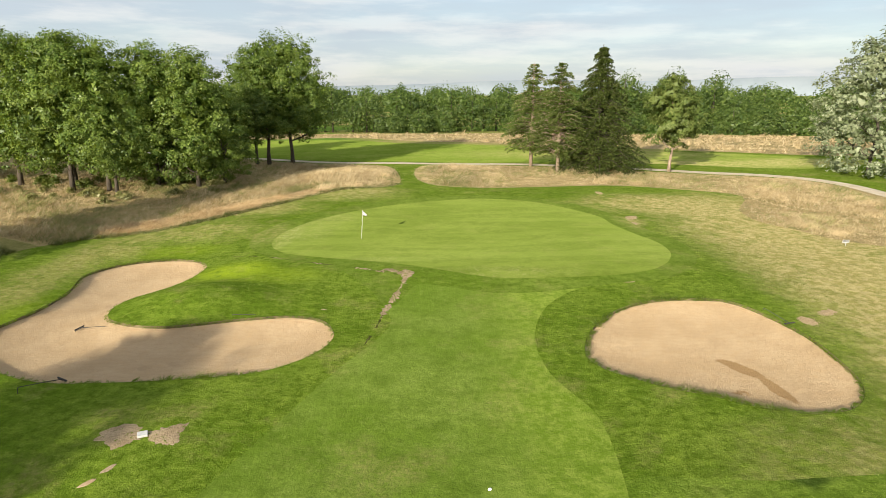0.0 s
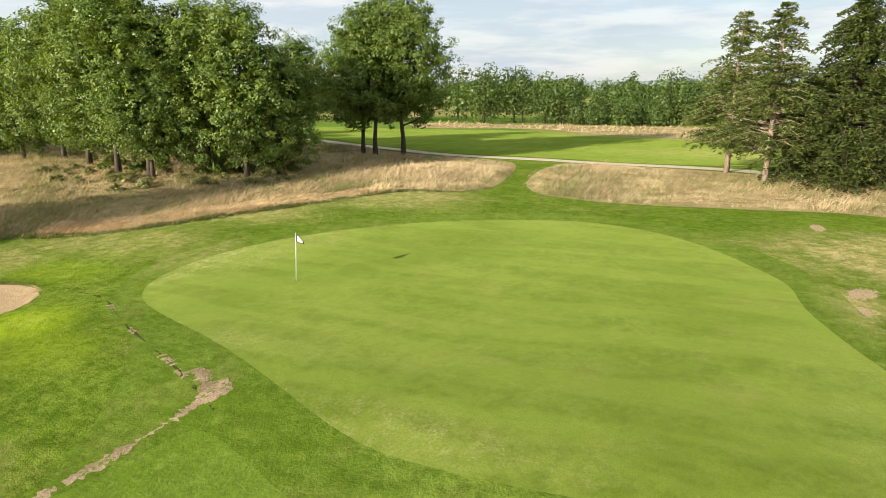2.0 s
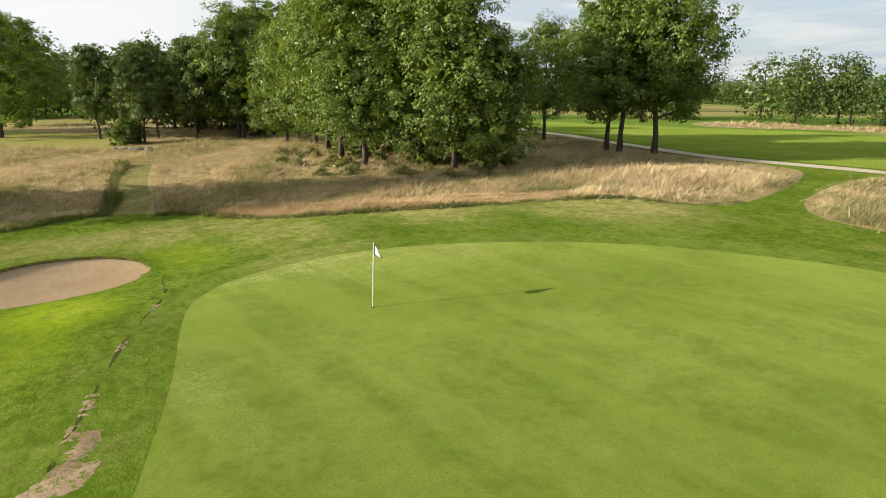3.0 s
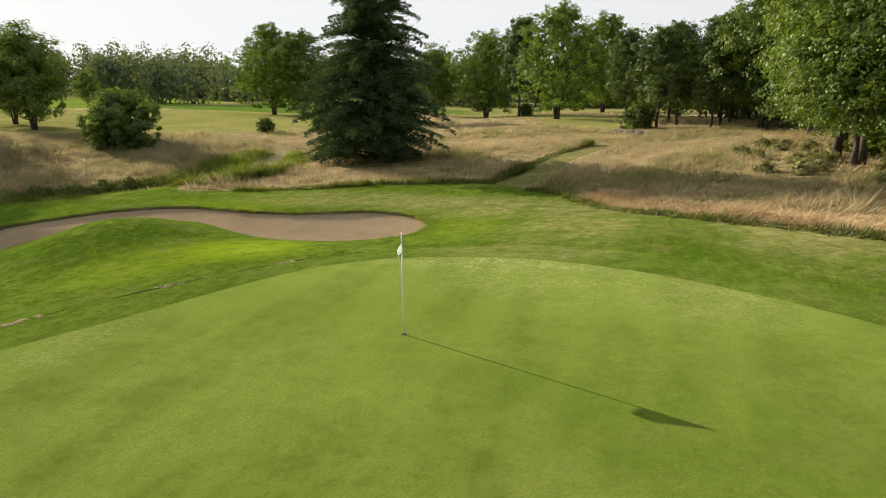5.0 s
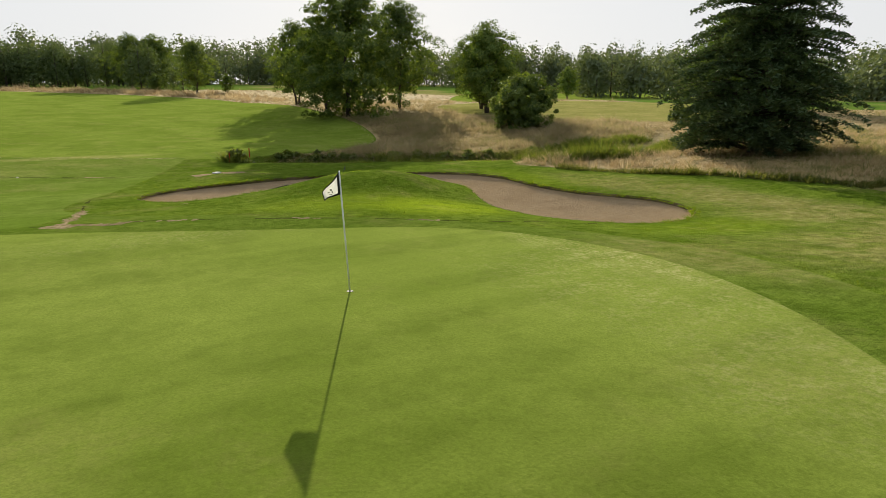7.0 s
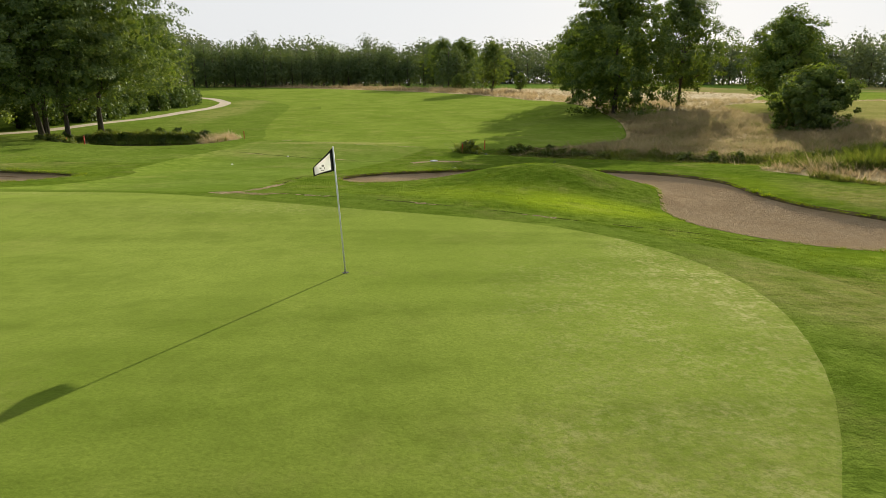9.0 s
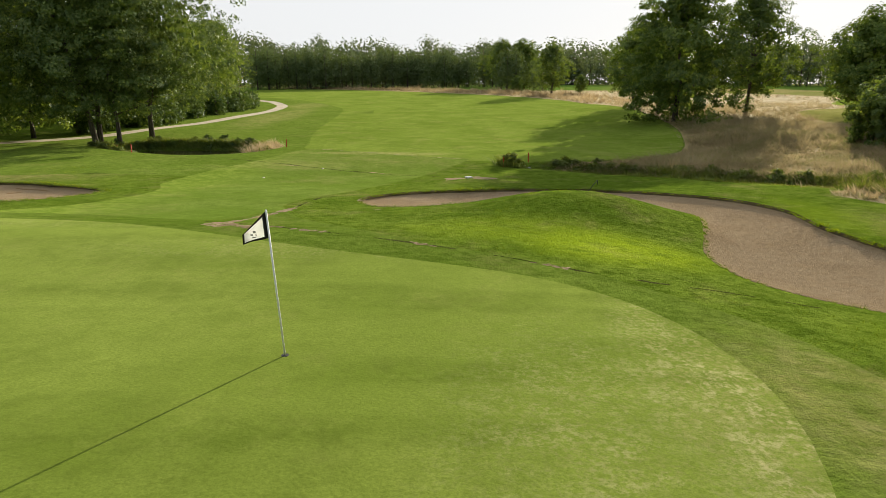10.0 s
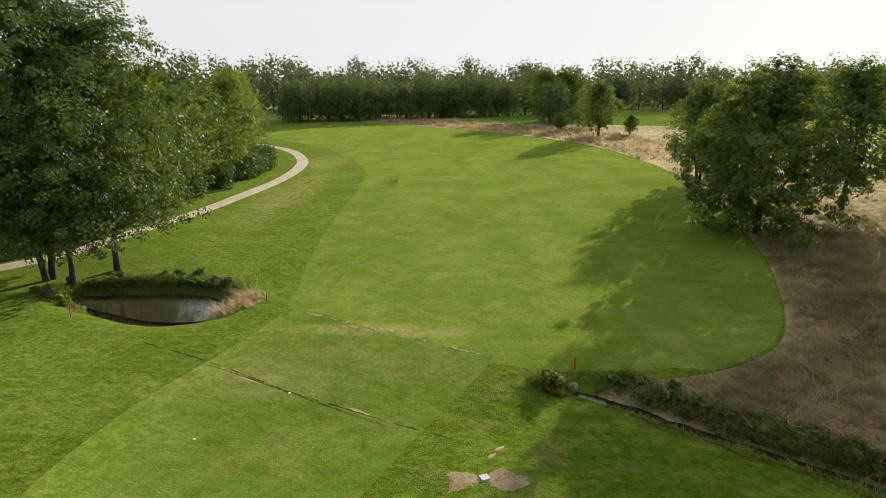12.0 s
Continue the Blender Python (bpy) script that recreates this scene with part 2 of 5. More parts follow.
M_FAIR = turf("fairway_turf", (0.115, 0.180, 0.015), (0.182, 0.242, 0.037), 0.25, 13, 0.02, ((0.22, 0.04, 1), 0.08, 0.22),
              ((2.5, 11.5, 9, 3.0, 0.35), (-4, 5, 9, 1.6, 0.6), (24, 100, 30, 12, 0.6), (32, 85, 22, 9, 0.9), (50, 88, 14, 8, 0.9), (14, -40, 5, 30, 0.5), (-2, 9, 12, 5, 0.3)),
              ((-5.0, 14.0, 0.9, 0.16, -30), (0.8, 11.6, 1.0, 0.12, -25)), ((-2.0, 12.9, 8.0, 0.12, -27),), body=0.36, sheen=0.10)

M_FRONT = turf("approach_turf", (0.100, 0.164, 0.016), (0.164, 0.226, 0.040), 0.25, 13, 0.025, None, ((2.5, 11.5, 9, 3.0, 0.16), (-4, 5, 9, 1.4, 0.4), (-2, 9, 12, 5, 0.12)),
               ((-5.0, 14.0, 0.9, 0.16, -30), (0.8, 11.6, 1.0, 0.12, -25)), ((-2.0, 12.9, 8.0, 0.12, -27),), body=0.4, sheen=0.09, fade=(0.5, 4.5, (0.105, 0.168, 0.015), (0.184, 0.246, 0.036)))
M_APRON = turf("apron_turf", (0.087, 0.144, 0.013), (0.147, 0.206, 0.031), 0.2, 15, 0.03, None, ((16, 50, 3, 5, 0.6), (-14, 47, 2, 5, 0.3)), body=0.5, sheen=0.05, streak=0.3)
M_LINKS = turf("fairway_edge_turf", (0.100, 0.168, 0.014), (0.172, 0.240, 0.036), 0.2, 15, 0.04, None, ((14, -40, 5, 30, 0.4), (16, -70, 6, 14, 0.4)), body=0.8, sheen=0.09, streak=0.4)
M_FIELD = turf("meadow_turf", (0.25, 0.25, 0.070), (0.37, 0.335, 0.115), 0.7, 8, 0.05, body=0.5)
M_TRACK = turf("dry_track_turf", (0.17, 0.165, 0.055), (0.28, 0.245, 0.10), 0.8, 10, 0.05)


def rough_soil():
    k = Nodes("rough_ground_litter")
    a, b, f = k.noise(0.16, 5, 0.6), k.noise(0.9, 5, 0.65), k.noise(9, 5, 0.75)
    c = k.mix(k.span(a, 0.38, 0.62), (0.38, 0.295, 0.135), (0.52, 0.40, 0.20))
    c = k.mix(k.span(b, 0.45, 0.7, 0.0, 0.65), c, (0.15, 0.165, 0.045))
    c = k.mix(k.span(f, 0.4, 0.7, 0.0, 0.7), c, (0.16, 0.115, 0.05))
    k.bump(k.math("ADD", f, b), 0.9, 0.25)
    return k.done(c, 0.95, 0, 0.1)


def far_ground():
    k = Nodes("far_field_grass")
    a, b, f = k.noise(0.012, 3, 0.5), k.noise(0.05, 4, 0.6), k.noise(1.2, 5, 0.7)
    c = k.mix(k.span(a, 0.46, 0.52), (0.115, 0.20, 0.032), (0.32, 0.27, 0.11))
    c = k.mix(k.span(b, 0.4, 0.65, 0.0, 0.6), c, (0.17, 0.22, 0.045))
    c = k.mix(k.span(f, 0.4, 0.7, 0.0, 0.45), c, (0.07, 0.10, 0.02))
    k.bump(f, 0.6, 0.2)
    return k.done(c, 1.0, 0, 0.0)


def sand():
    k = Nodes("bunker_sand")
    a, b, f = k.noise(0.45, 4, 0.6), k.noise(3.0, 5, 0.65), k.noise(45, 4, 0.7)
    rake = k.n.new("ShaderNodeTexWave")
    rake.wave_type, rake.bands_direction = "RINGS", "Z"
    for key, v in (("Scale", 0.9), ("Distortion", 9.0), ("Detail", 4.0), ("Detail Scale", 0.8)):
        rake.inputs[key].default_value = v
    m = k.n.new("ShaderNodeMapping")
    m.inputs["Location"].default_value = (19, -35, 0)
    k.l.new(k.pos, m.inputs["Vector"]), k.l.new(m.outputs[0], rake.inputs["Vector"])
    c = k.mix(k.span(a, 0.35, 0.65), (0.485, 0.358, 0.216), (0.55, 0.413, 0.258))
    c = k.mix(k.span(b, 0.45, 0.75, 0.0, 0.5), c, (0.50, 0.35, 0.19))
    c = k.mix(k.span(f, 0.5, 0.75, 0.0, 0.35), c, (0.30, 0.205, 0.11))
    crumb = k.noise(14, 6, 0.8)
    c = k.mix(k.span(crumb, 0.52, 0.70, 0.0, 0.7), c, (0.33, 0.23, 0.13))
    c = k.mix(k.span(rake.outputs[1], 0.45, 0.9, 0.0, 0.10), c, (0.36, 0.255, 0.145))
    wet = k.math("MAXIMUM", k.spot(12.8, 25.2, 1.9, 0.62, radians(-56)), k.spot(13.45, 23.4, 1.9, 0.55, radians(-82)))
    wet = k.math("MAXIMUM", wet, k.spot(11.3, 22.4, 2.4, 0.16, radians(-27)))
    wet = k.math("MAXIMUM", wet, k.math("MULTIPLY", k.spot(11.8, 23.1, 0.9, 0.55, radians(-10)), 0.6))
    wet = k.math("MULTIPLY", k.span(k.math("ADD", wet, k.math("MULTIPLY", k.math("SUBTRACT", k.noise(2.6, 6, 0.75), 0.5), 1.5)), 0.42, 0.72), k.span(wet, 0.0, 0.25, 0.0, 0.8))
    c = k.mix(wet, c, (0.30, 0.19, 0.085))
    # faint painted patch of the ash's shadow on the hook-shaped bunker's sand
    tree_shade = k.math("MULTIPLY", k.spot(-13.0, 24.8, 4.5, 2.2), k.span(k.noise(0.9, 5, 0.7, (1, 0.7, 1), 0.2, (9, 4, 0)), 0.52, 0.62, 0.0, 0.2))
    c = k.mix(tree_shade, c, (0.25, 0.185, 0.115))
    k.bump(k.math("ADD", k.math("MULTIPLY", rake.outputs[1], 0.15), k.math("ADD", b, k.math("ADD", f, k.math("MULTIPLY", crumb, 1.6)))), 0.9, 0.07)
    return k.done(c, 1.0, 0, 0.0, 0.5)


def gravel(name, a, b):
    k = Nodes(name)
    f, g = k.noise(0.8, 4), k.noise(22, 5, 0.75)
    c = k.mix(k.span(f, 0.35, 0.65), a, b)
    c = k.mix(k.span(g, 0.45, 0.75, 0.0, 0.5), c, tuple(0.6 * v for v in a))
    k.bump(g, 0.5, 0.03)
    return k.done(c, 0.95, 0, 0.15)


def worn_soil(name, a, b, bare=0.57):
    """Bare soil with grass growing back through it."""
    k = Nodes(name)
    f, g, t = k.noise(1.1, 4), k.noise(16, 5, 0.75), k.noise(5.5, 6, 0.75)
    c = k.mix(k.span(f, 0.35, 0.65), a, b)
    c = k.mix(k.span(g, 0.42, 0.68, 0.0, 0.7), c, tuple(0.55 * v for v in a))
    c = k.mix(k.span(t, bare, bare + 0.07), c, (0.125, 0.165, 0.022))
    k.bump(k.math("ADD", g, t), 0.9, 0.05)
    return k.done(c, 1.0, 0, 0.0)


def foliage(name, dark, light, tip, through=0.45, warmth=(1.35, 1.25, 0.55)):
    """Leaves: a clump tone, a leaf tone, light that comes through."""
    k = Nodes(name)
    c = k.mix(k.span(k.noise(0.55, 3), 0.35, 0.65), dark, light)
    c = k.mix(k.span(k.noise(0.14, 2), 0.42, 0.58, 0.0, 0.45), c, tuple(0.72 * v for v in dark))
    c = k.mix(k.span(k.island(), 0.55, 1.0, 0.0, 0.75), c, tip)
    c = k.mix(k.span(k.thing(), 0.0, 1.0, 0.0, 0.3), c, tuple(0.7 * v for v in dark))
    k.n.remove(k.bsdf)
    d, t, g, m, m2 = (k.n.new("ShaderNode" + s) for s in ("BsdfDiffuse", "BsdfTranslucent", "BsdfGlossy", "MixShader", "MixShader"))
    warm = k.mix(1.0, c, warmth, "MULTIPLY")
    k.l.new(c, d.inputs["Color"]), k.l.new(warm, t.inputs["Color"])
    g.inputs["Roughness"].default_value, g.inputs["Color"].default_value = 0.45, (0.8, 0.85, 0.8, 1)
    m.inputs[0].default_value, m2.inputs[0].default_value = through, 0.025
    k.l.new(d.outputs[0], m.inputs[1]), k.l.new(t.outputs[0], m.inputs[2])
    k.l.new(m.outputs[0], m2.inputs[1]), k.l.new(g.outputs[0], m2.inputs[2]), k.l.new(m2.outputs[0], k.out.inputs["Surface"])
    return k.mat


def bark(name, a, b):
    k = Nodes(name)
    n = k.noise(3.0, 5, 0.7, (4, 4, 0.7))
    k.bump(n, 0.9, 0.05)
    return k.done(k.mix(k.span(n, 0.35, 0.65), a, b), 0.9, 0, 0.15)


def water():
    k = Nodes("pond_water")
    k.bump(k.noise(2.5, 3), 0.15, 0.03)
    return k.done((0.030, 0.028, 0.016), 0.06, 0, 0.5)


M_ROUGH, M_FAR, M_SAND, M_WATER = rough_soil(), far_ground(), sand(), water()
# sandy turf edge, its colour darkened for the shadow under the overhanging lip
M_LIP = gravel("shaded_sandy_turf_edge", (0.11, 0.095, 0.045), (0.20, 0.165, 0.09))
M_PATH = gravel("pale_gravel", (0.45, 0.38, 0.28), (0.55, 0.47, 0.36))
M_DIRT = gravel("bare_dirt", (0.36, 0.25, 0.15), (0.46, 0.34, 0.22))
M_OAK = foliage("oak_leaves", (0.078, 0.138, 0.020), (0.165, 0.232, 0.038), (0.250, 0.318, 0.068), 0.34)
M_LIME = foliage("bright_leaves", (0.092, 0.168, 0.022), (0.158, 0.246, 0.034), (0.228, 0.315, 0.054), 0.38)
M_DARK = foliage("dark_leaves", (0.085, 0.140, 0.028), (0.150, 0.215, 0.044), (0.24, 0.30, 0.072), 0.52)
M_ALDER = foliage("alder_leaves", (0.070, 0.116, 0.027), (0.122, 0.176, 0.041), (0.195, 0.245, 0.067), 0.36)
M_SPRUCE = foliage("spruce_needles", (0.060, 0.088, 0.020), (0.098, 0.128, 0.030), (0.150, 0.178, 0.048), 0.2)
M_CEDAR = foliage("blue_green_needles", (0.070, 0.118, 0.052), (0.115, 0.172, 0.082), (0.180, 0.240, 0.128), 0.25)
M_DUSK = foliage("dark_pine_needles", (0.075, 0.118, 0.032), (0.118, 0.168, 0.044), (0.175, 0.228, 0.066), 0.3)
M_PINE = foliage("pine_needles", (0.098, 0.142, 0.030), (0.155, 0.198, 0.048), (0.230, 0.265, 0.082), 0.28)
M_SILVER = foliage("silver_leaves", (0.15, 0.19, 0.095), (0.26, 0.30, 0.18), (0.45, 0.48, 0.34), 0.3)
M_WOODS = foliage("woodland_leaves", (0.052, 0.096, 0.020), (0.105, 0.158, 0.031), (0.165, 0.222, 0.050), 0.35)
# pale grey-green: distance haze is mixed into this leaf colour
M_HAZYWOOD = foliage("hazy_wood_leaves", (0.125, 0.165, 0.088), (0.165, 0.210, 0.112), (0.200, 0.245, 0.132), 0.3)
M_SHADE = foliage("shady_wood_leaves", (0.095, 0.140, 0.052), (0.135, 0.185, 0.068), (0.175, 0.225, 0.085), 0.3)
M_STRAW = foliage("dry_grass", (0.38, 0.285, 0.145), (0.66, 0.525, 0.30), (0.78, 0.67, 0.46), 0.4, (1.1, 1.05, 0.95))
M_MEADOW = foliage("half_dry_grass", (0.30, 0.24, 0.13), (0.47, 0.385, 0.23), (0.27, 0.26, 0.11), 0.5, (1.1, 1.05, 0.95))
M_GREENISH = foliage("green_and_dry_grass", (0.20, 0.215, 0.070), (0.34, 0.335, 0.125), (0.49, 0.43, 0.20), 0.4, (1.1, 1.05, 0.9))
M_PALE = foliage("pale_seed_grass", (0.48, 0.37, 0.20), (0.68, 0.55, 0.33), (0.78, 0.68, 0.46), 0.4, (1.1, 1.05, 0.95))
M_SEDGE = foliage("sedge_leaves", (0.085, 0.112, 0.028), (0.145, 0.168, 0.045), (0.25, 0.235, 0.095), 0.4)
M_REED = foliage("reed_leaves", (0.105, 0.155, 0.028), (0.18, 0.23, 0.05), (0.32, 0.33, 0.11), 0.45)
M_BARK = bark("oak_bark", (0.055, 0.045, 0.035), (0.115, 0.095, 0.075))
M_PINEBARK = bark("pine_bark", (0.20, 0.14, 0.10), (0.38, 0.30, 0.23))
M_WHITE = plain("white_paint", (0.80, 0.80, 0.78), 0.4, 0, 0.05)
M_BLACK = plain("black_cloth", (0.02, 0.02, 0.022), 0.7)
M_RED = plain("red_paint", (0.50, 0.05, 0.02), 0.5)
M_METAL = plain("dark_metal", (0.035, 0.033, 0.032), 0.95)
M_ROCK = plain("grey_rock", (0.15, 0.15, 0.145), 0.9, 0, 0.4, 3.0)
M_LID = plain("pale_grey_plastic", (0.50, 0.50, 0.48), 0.6, 0, 0.1)
M_CONC = plain("concrete", (0.22, 0.215, 0.20), 0.85, 0, 0.25)


# ---------------------------------------------------------------- mesh helpers
def sheet(name, verts, faces, mats, which=None, smooth=True):
    """A mesh object from arrays: verts (n, 3), faces (m, 3) or (m, 4), a material index for each face."""
    me = bpy.data.meshes.new(name)
    verts, faces = np.asarray(verts, np.float32), np.asarray(faces, np.int32)
    k = faces.shape[1]
    me.vertices.add(len(verts)), me.loops.add(faces.size), me.polygons.add(len(faces))
    me.vertices.foreach_set("co", verts.ravel())
    me.loops.foreach_set("vertex_index", faces.ravel())
    me.polygons.foreach_set("loop_start", np.arange(0, faces.size, k, dtype=np.int32))
    me.polygons.foreach_set("use_smooth", np.full(len(faces), smooth))
    for m in mats:
        me.materials.append(m)
    if which is not None:
        me.polygons.foreach_set("material_index", np.asarray(which, np.int32))
    me.update(calc_edges=True)
    return me


def part(name, bm, material, parent, label=""):
    me = bpy.data.meshes.new(name)
    bm.to_mesh(me)
    bm.free()
    me.materials.append(material)
    ob = new(name, me)
    ob.parent = parent
    return tagged(ob, label)


def under(name, me, parent, label=""):
    ob = new(name, me)
    ob.parent = parent
    return tagged(ob, label)


def tube(bm, points, radii, sides=7, cap=True):
    """A tapered tube along points."""
    rings, up = [], Vector((0.31, 0.17, 0.93))
    for i, p in enumerate(points):
        a, b = points[max(i - 1, 0)], points[min(i + 1, len(points) - 1)]
        d = (Vector(b) - Vector(a)).normalized()
        s = d.cross(up if abs(d.dot(up)) < 0.95 else Vector((1, 0, 0))).normalized()
        t = d.cross(s)
        rings.append([bm.verts.new(Vector(p) + radii[i] * (math.cos(q) * s + math.sin(q) * t)) for q in (2 * math.pi * j / sides for j in range(sides))])
    for r0, r1 in zip(rings, rings[1:]):
        for j in range(sides):
            f = bm.faces.new((r0[j], r0[(j + 1) % sides], r1[(j + 1) % sides], r1[j]))
            f.smooth = True
    if cap:
        bm.faces.new(rings[0][::-1]), bm.faces.new(rings[-1])


def box(bm, size, at, turn=0.0, bevel=0.0):
    m = Matrix.Translation(at) @ Matrix.Rotation(turn, 4, "Z") @ Matrix.Diagonal((*size, 1))
    made = bmesh.ops.create_cube(bm, size=1, matrix=m)["verts"]
    if bevel:
        edges = list({e for v in made for e in v.link_edges})
        bmesh.ops.bevel(bm, geom=edges, offset=bevel, segments=1, affect="EDGES")


def closed(points, n):
    """A smooth closed curve through points, with n steps a piece."""
    p = np.array(points, float)
    a, b, c, d = np.roll(p, 1, 0), p, np.roll(p, -1, 0), np.roll(p, -2, 0)
    t = (np.arange(n) / n)[None, :, None]
    a, b, c, d = (v[:, None, :] for v in (a, b, c, d))
    q = 0.5 * (2 * b + (c - a) * t + (2 * a - 5 * b + 4 * c - d) * t**2 + (3 * b - a - 3 * c + d) * t**3)
    return q.reshape(-1, 2)


def opened(points, n):
    """A smooth open curve through points."""
    p = np.array(points, float)
    p = np.vstack([2 * p[0] - p[1], p, 2 * p[-1] - p[-2]])
    t = (np.arange(n) / n)[None, :, None]
    a, b, c, d = (v[:, None, :] for v in (p[:-3], p[1:-2], p[2:-1], p[3:]))
    q = 0.5 * (2 * b + (c - a) * t + (2 * a - 5 * b + 4 * c - d) * t**2 + (3 * b - a - 3 * c + d) * t**3)
    return np.vstack([q.reshape(-1, 2), p[-2]])


def inside(poly, x, y):
    x, y = np.asarray(x, float), np.asarray(y, float)
    got = np.zeros(x.shape, bool)
    for (x0, y0), (x1, y1) in zip(poly, np.roll(poly, -1, 0)):
        if y0 != y1:
            got ^= ((y0 > y) != (y1 > y)) & (x < (x1 - x0) * (y - y0) / (y1 - y0) + x0)
    return got


def reach(line, x, y, shut=False):
    """The distance of points from a line."""
    best = np.full(np.shape(x), 1e9)
    ends = np.roll(line, -1, 0) if shut else line[1:]
    for (x0, y0), (x1, y1) in zip(line, ends):
        dx, dy = x1 - x0, y1 - y0
        t = np.clip(((x - x0) * dx + (y - y0) * dy) / (dx * dx + dy * dy + 1e-12), 0, 1)
        best = np.minimum(best, np.hypot(x - x0 - t * dx, y - y0 - t * dy))
    return best


# ---------------------------------------------------------------- the lie of the land
GREEN = closed([(-12.2, 42.2), (-13.0, 44.2), (-12.95, 46.6), (-12.1, 49.0), (-10.75, 51.2), (-8.4, 53.8), (-4.9, 56.5), (-1.4, 58.0), (2.7, 59.1),
                (6.5, 58.3), (9.4, 56.2), (11.5, 53.4), (12.7, 51.2), (13.0, 48.6), (13.8, 45.8), (14.7, 43.2), (14.8, 40.7), (14.2, 38.7), (13.3, 37.2),
                (12.0, 36.0), (9.9, 35.3), (7.8, 35.1), (5.4, 35.0), (3.1, 35.1), (1.4, 35.6), (-0.4, 36.4), (-3.6, 37.9), (-6.0, 38.9), (-8.5, 39.8), (-10.7, 40.8)], 3)
BUNKER_W = closed([(-5.5, 27.6), (-6.2, 25.8), (-8.0, 24.3), (-11.0, 23.6), (-14.0, 23.3), (-17.0, 23.4), (-19.8, 24.6), (-22.0, 26.4), (-23.0, 29.0),
                   (-22.6, 32.0), (-22.8, 35.3), (-23.6, 38.3), (-22.6, 40.8), (-20.3, 41.9), (-17.8, 41.4), (-16.1, 39.6), (-16.2, 36.9), (-17.2, 34.4),
                   (-18.0, 32.0), (-17.7, 30.3), (-16.3, 29.2), (-14.2, 28.7), (-12.2, 29.0), (-10.2, 29.6), (-8.4, 30.1), (-7.0, 30.0), (-6.0, 29.2)], 5)
BUNKER_E = closed([(6.1, 25.7), (6.5, 27.4), (7.3, 28.9), (8.7, 30.6), (10.7, 31.7), (12.6, 32.0), (14.7, 31.9), (15.8, 30.8), (16.6, 29.0), (17.0, 27.3),
                   (17.0, 25.0), (16.8, 23.5), (16.2, 22.3), (15.2, 21.4), (13.7, 21.0), (11.8, 21.4), (10.4, 22.2), (8.9, 22.8), (7.4, 23.8), (6.5, 24.6)], 4)
APRON = closed([(-3.5, 31.5), (-4.2, 33.2), (-5.3, 35.0), (-7.0, 36.9), (-8.9, 38.3), (-11.2, 39.6), (-13.3, 41.6), (-14.7, 44.2), (-14.8, 47.2), (-13.8, 50.0), (-12.1, 52.4), (-9.6, 55.0), (-5.8, 58.2),
                (-1.8, 59.7), (2.9, 60.8), (7.3, 60.0), (10.7, 57.4), (13.0, 54.4), (14.3, 51.6), (14.8, 48.8), (15.6, 46.0), (16.4, 43.4), (16.4, 40.4), (15.5, 37.8), (14.0, 35.8), (12.2, 34.6),
                (10.0, 34.2), (8.0, 33.7), (6.0, 33.2), (4.0, 33.0), (2.0, 33.2), (0.0, 34.0), (-1.8, 34.4), (-2.4, 33.0), (-2.9, 31.6)], 3)
FAIR_FRONT = closed([(1.2, 2.2), (-2.4, 3.7), (-5.6, 5.3), (-8.8, 6.9), (-11.3, 8.1), (-8.4, 14.6), (-6.3, 20.3), (-4.6, 24.8), (-3.2, 27.8), (-2.9, 29.8), (-3.4, 31.5), (-2.6, 34.0), (-1.0, 36.0), (3.0, 36.0), (8.6, 35.2), (8.4, 34.0), (6.7, 33.0), (5.2, 31.2), (4.3, 28.8),
                     (4.0, 26.4), (4.3, 24.0), (5.0, 22.3), (5.6, 20.6), (5.5, 17.0), (4.9, 13.2), (3.2, 8.0)], 3)
FAIR_SOUTH = closed([(37.1, -160.5), (14.2, -150.4), (-10, -130), (-24.8, -112), (-34.8, -93.1), (-38.9, -72.4), (-37.9, -46.6), (-33.5, -15), (-30.3, -3.2), (-27.5, 3.6),
                     (-24.6, 7.0), (-20.6, 9.3), (-15.5, 9.6), (-10.8, 8.8), (0.9, 2.8), (2.4, -3.0), (3.8, -12), (4.8, -26), (5.6, -44), (7.7, -60.6), (13.6, -76.1), (23.5, -93.8), (37.3, -108.2), (52.1, -135.1)], 3)
EDGE_SOUTH = closed([(0, 0), (2, 12), (5, 17), (10, 17), (18, 17.5), (28, 15), (42, 11), (46, 2), (36, -6), (30, -20), (27, -40), (26.2, -60.6), (30.9, -82.7), (45.6, -105.3), (22, -103.8), (4.1, -71), (0, -30)], 3)
WEST = (FAIR_SOUTH[:, 0] < -11) & (FAIR_SOUTH[:, 1] < 9)
STEP = np.gradient(FAIR_SOUTH, axis=0)
STEP /= np.linalg.norm(STEP, axis=1)[:, None]
FAIR_SOUTH = FAIR_SOUTH + np.where(WEST[:, None], np.stack([-STEP[:, 1], STEP[:, 0]], 1) * 0.86, 0.0)
FAIR_NORTH = closed([(-75, 108), (-46, 103), (-33, 96), (-21.2, 90), (-14, 88.5), (0, 87.5), (9.6, 87), (20, 89), (32, 84), (46, 80), (62, 90), (52, 97), (36, 104), (15.5, 112), (9.8, 117), (-10.8, 123.6), (-21, 131), (-40, 128), (-70, 124)], 3)
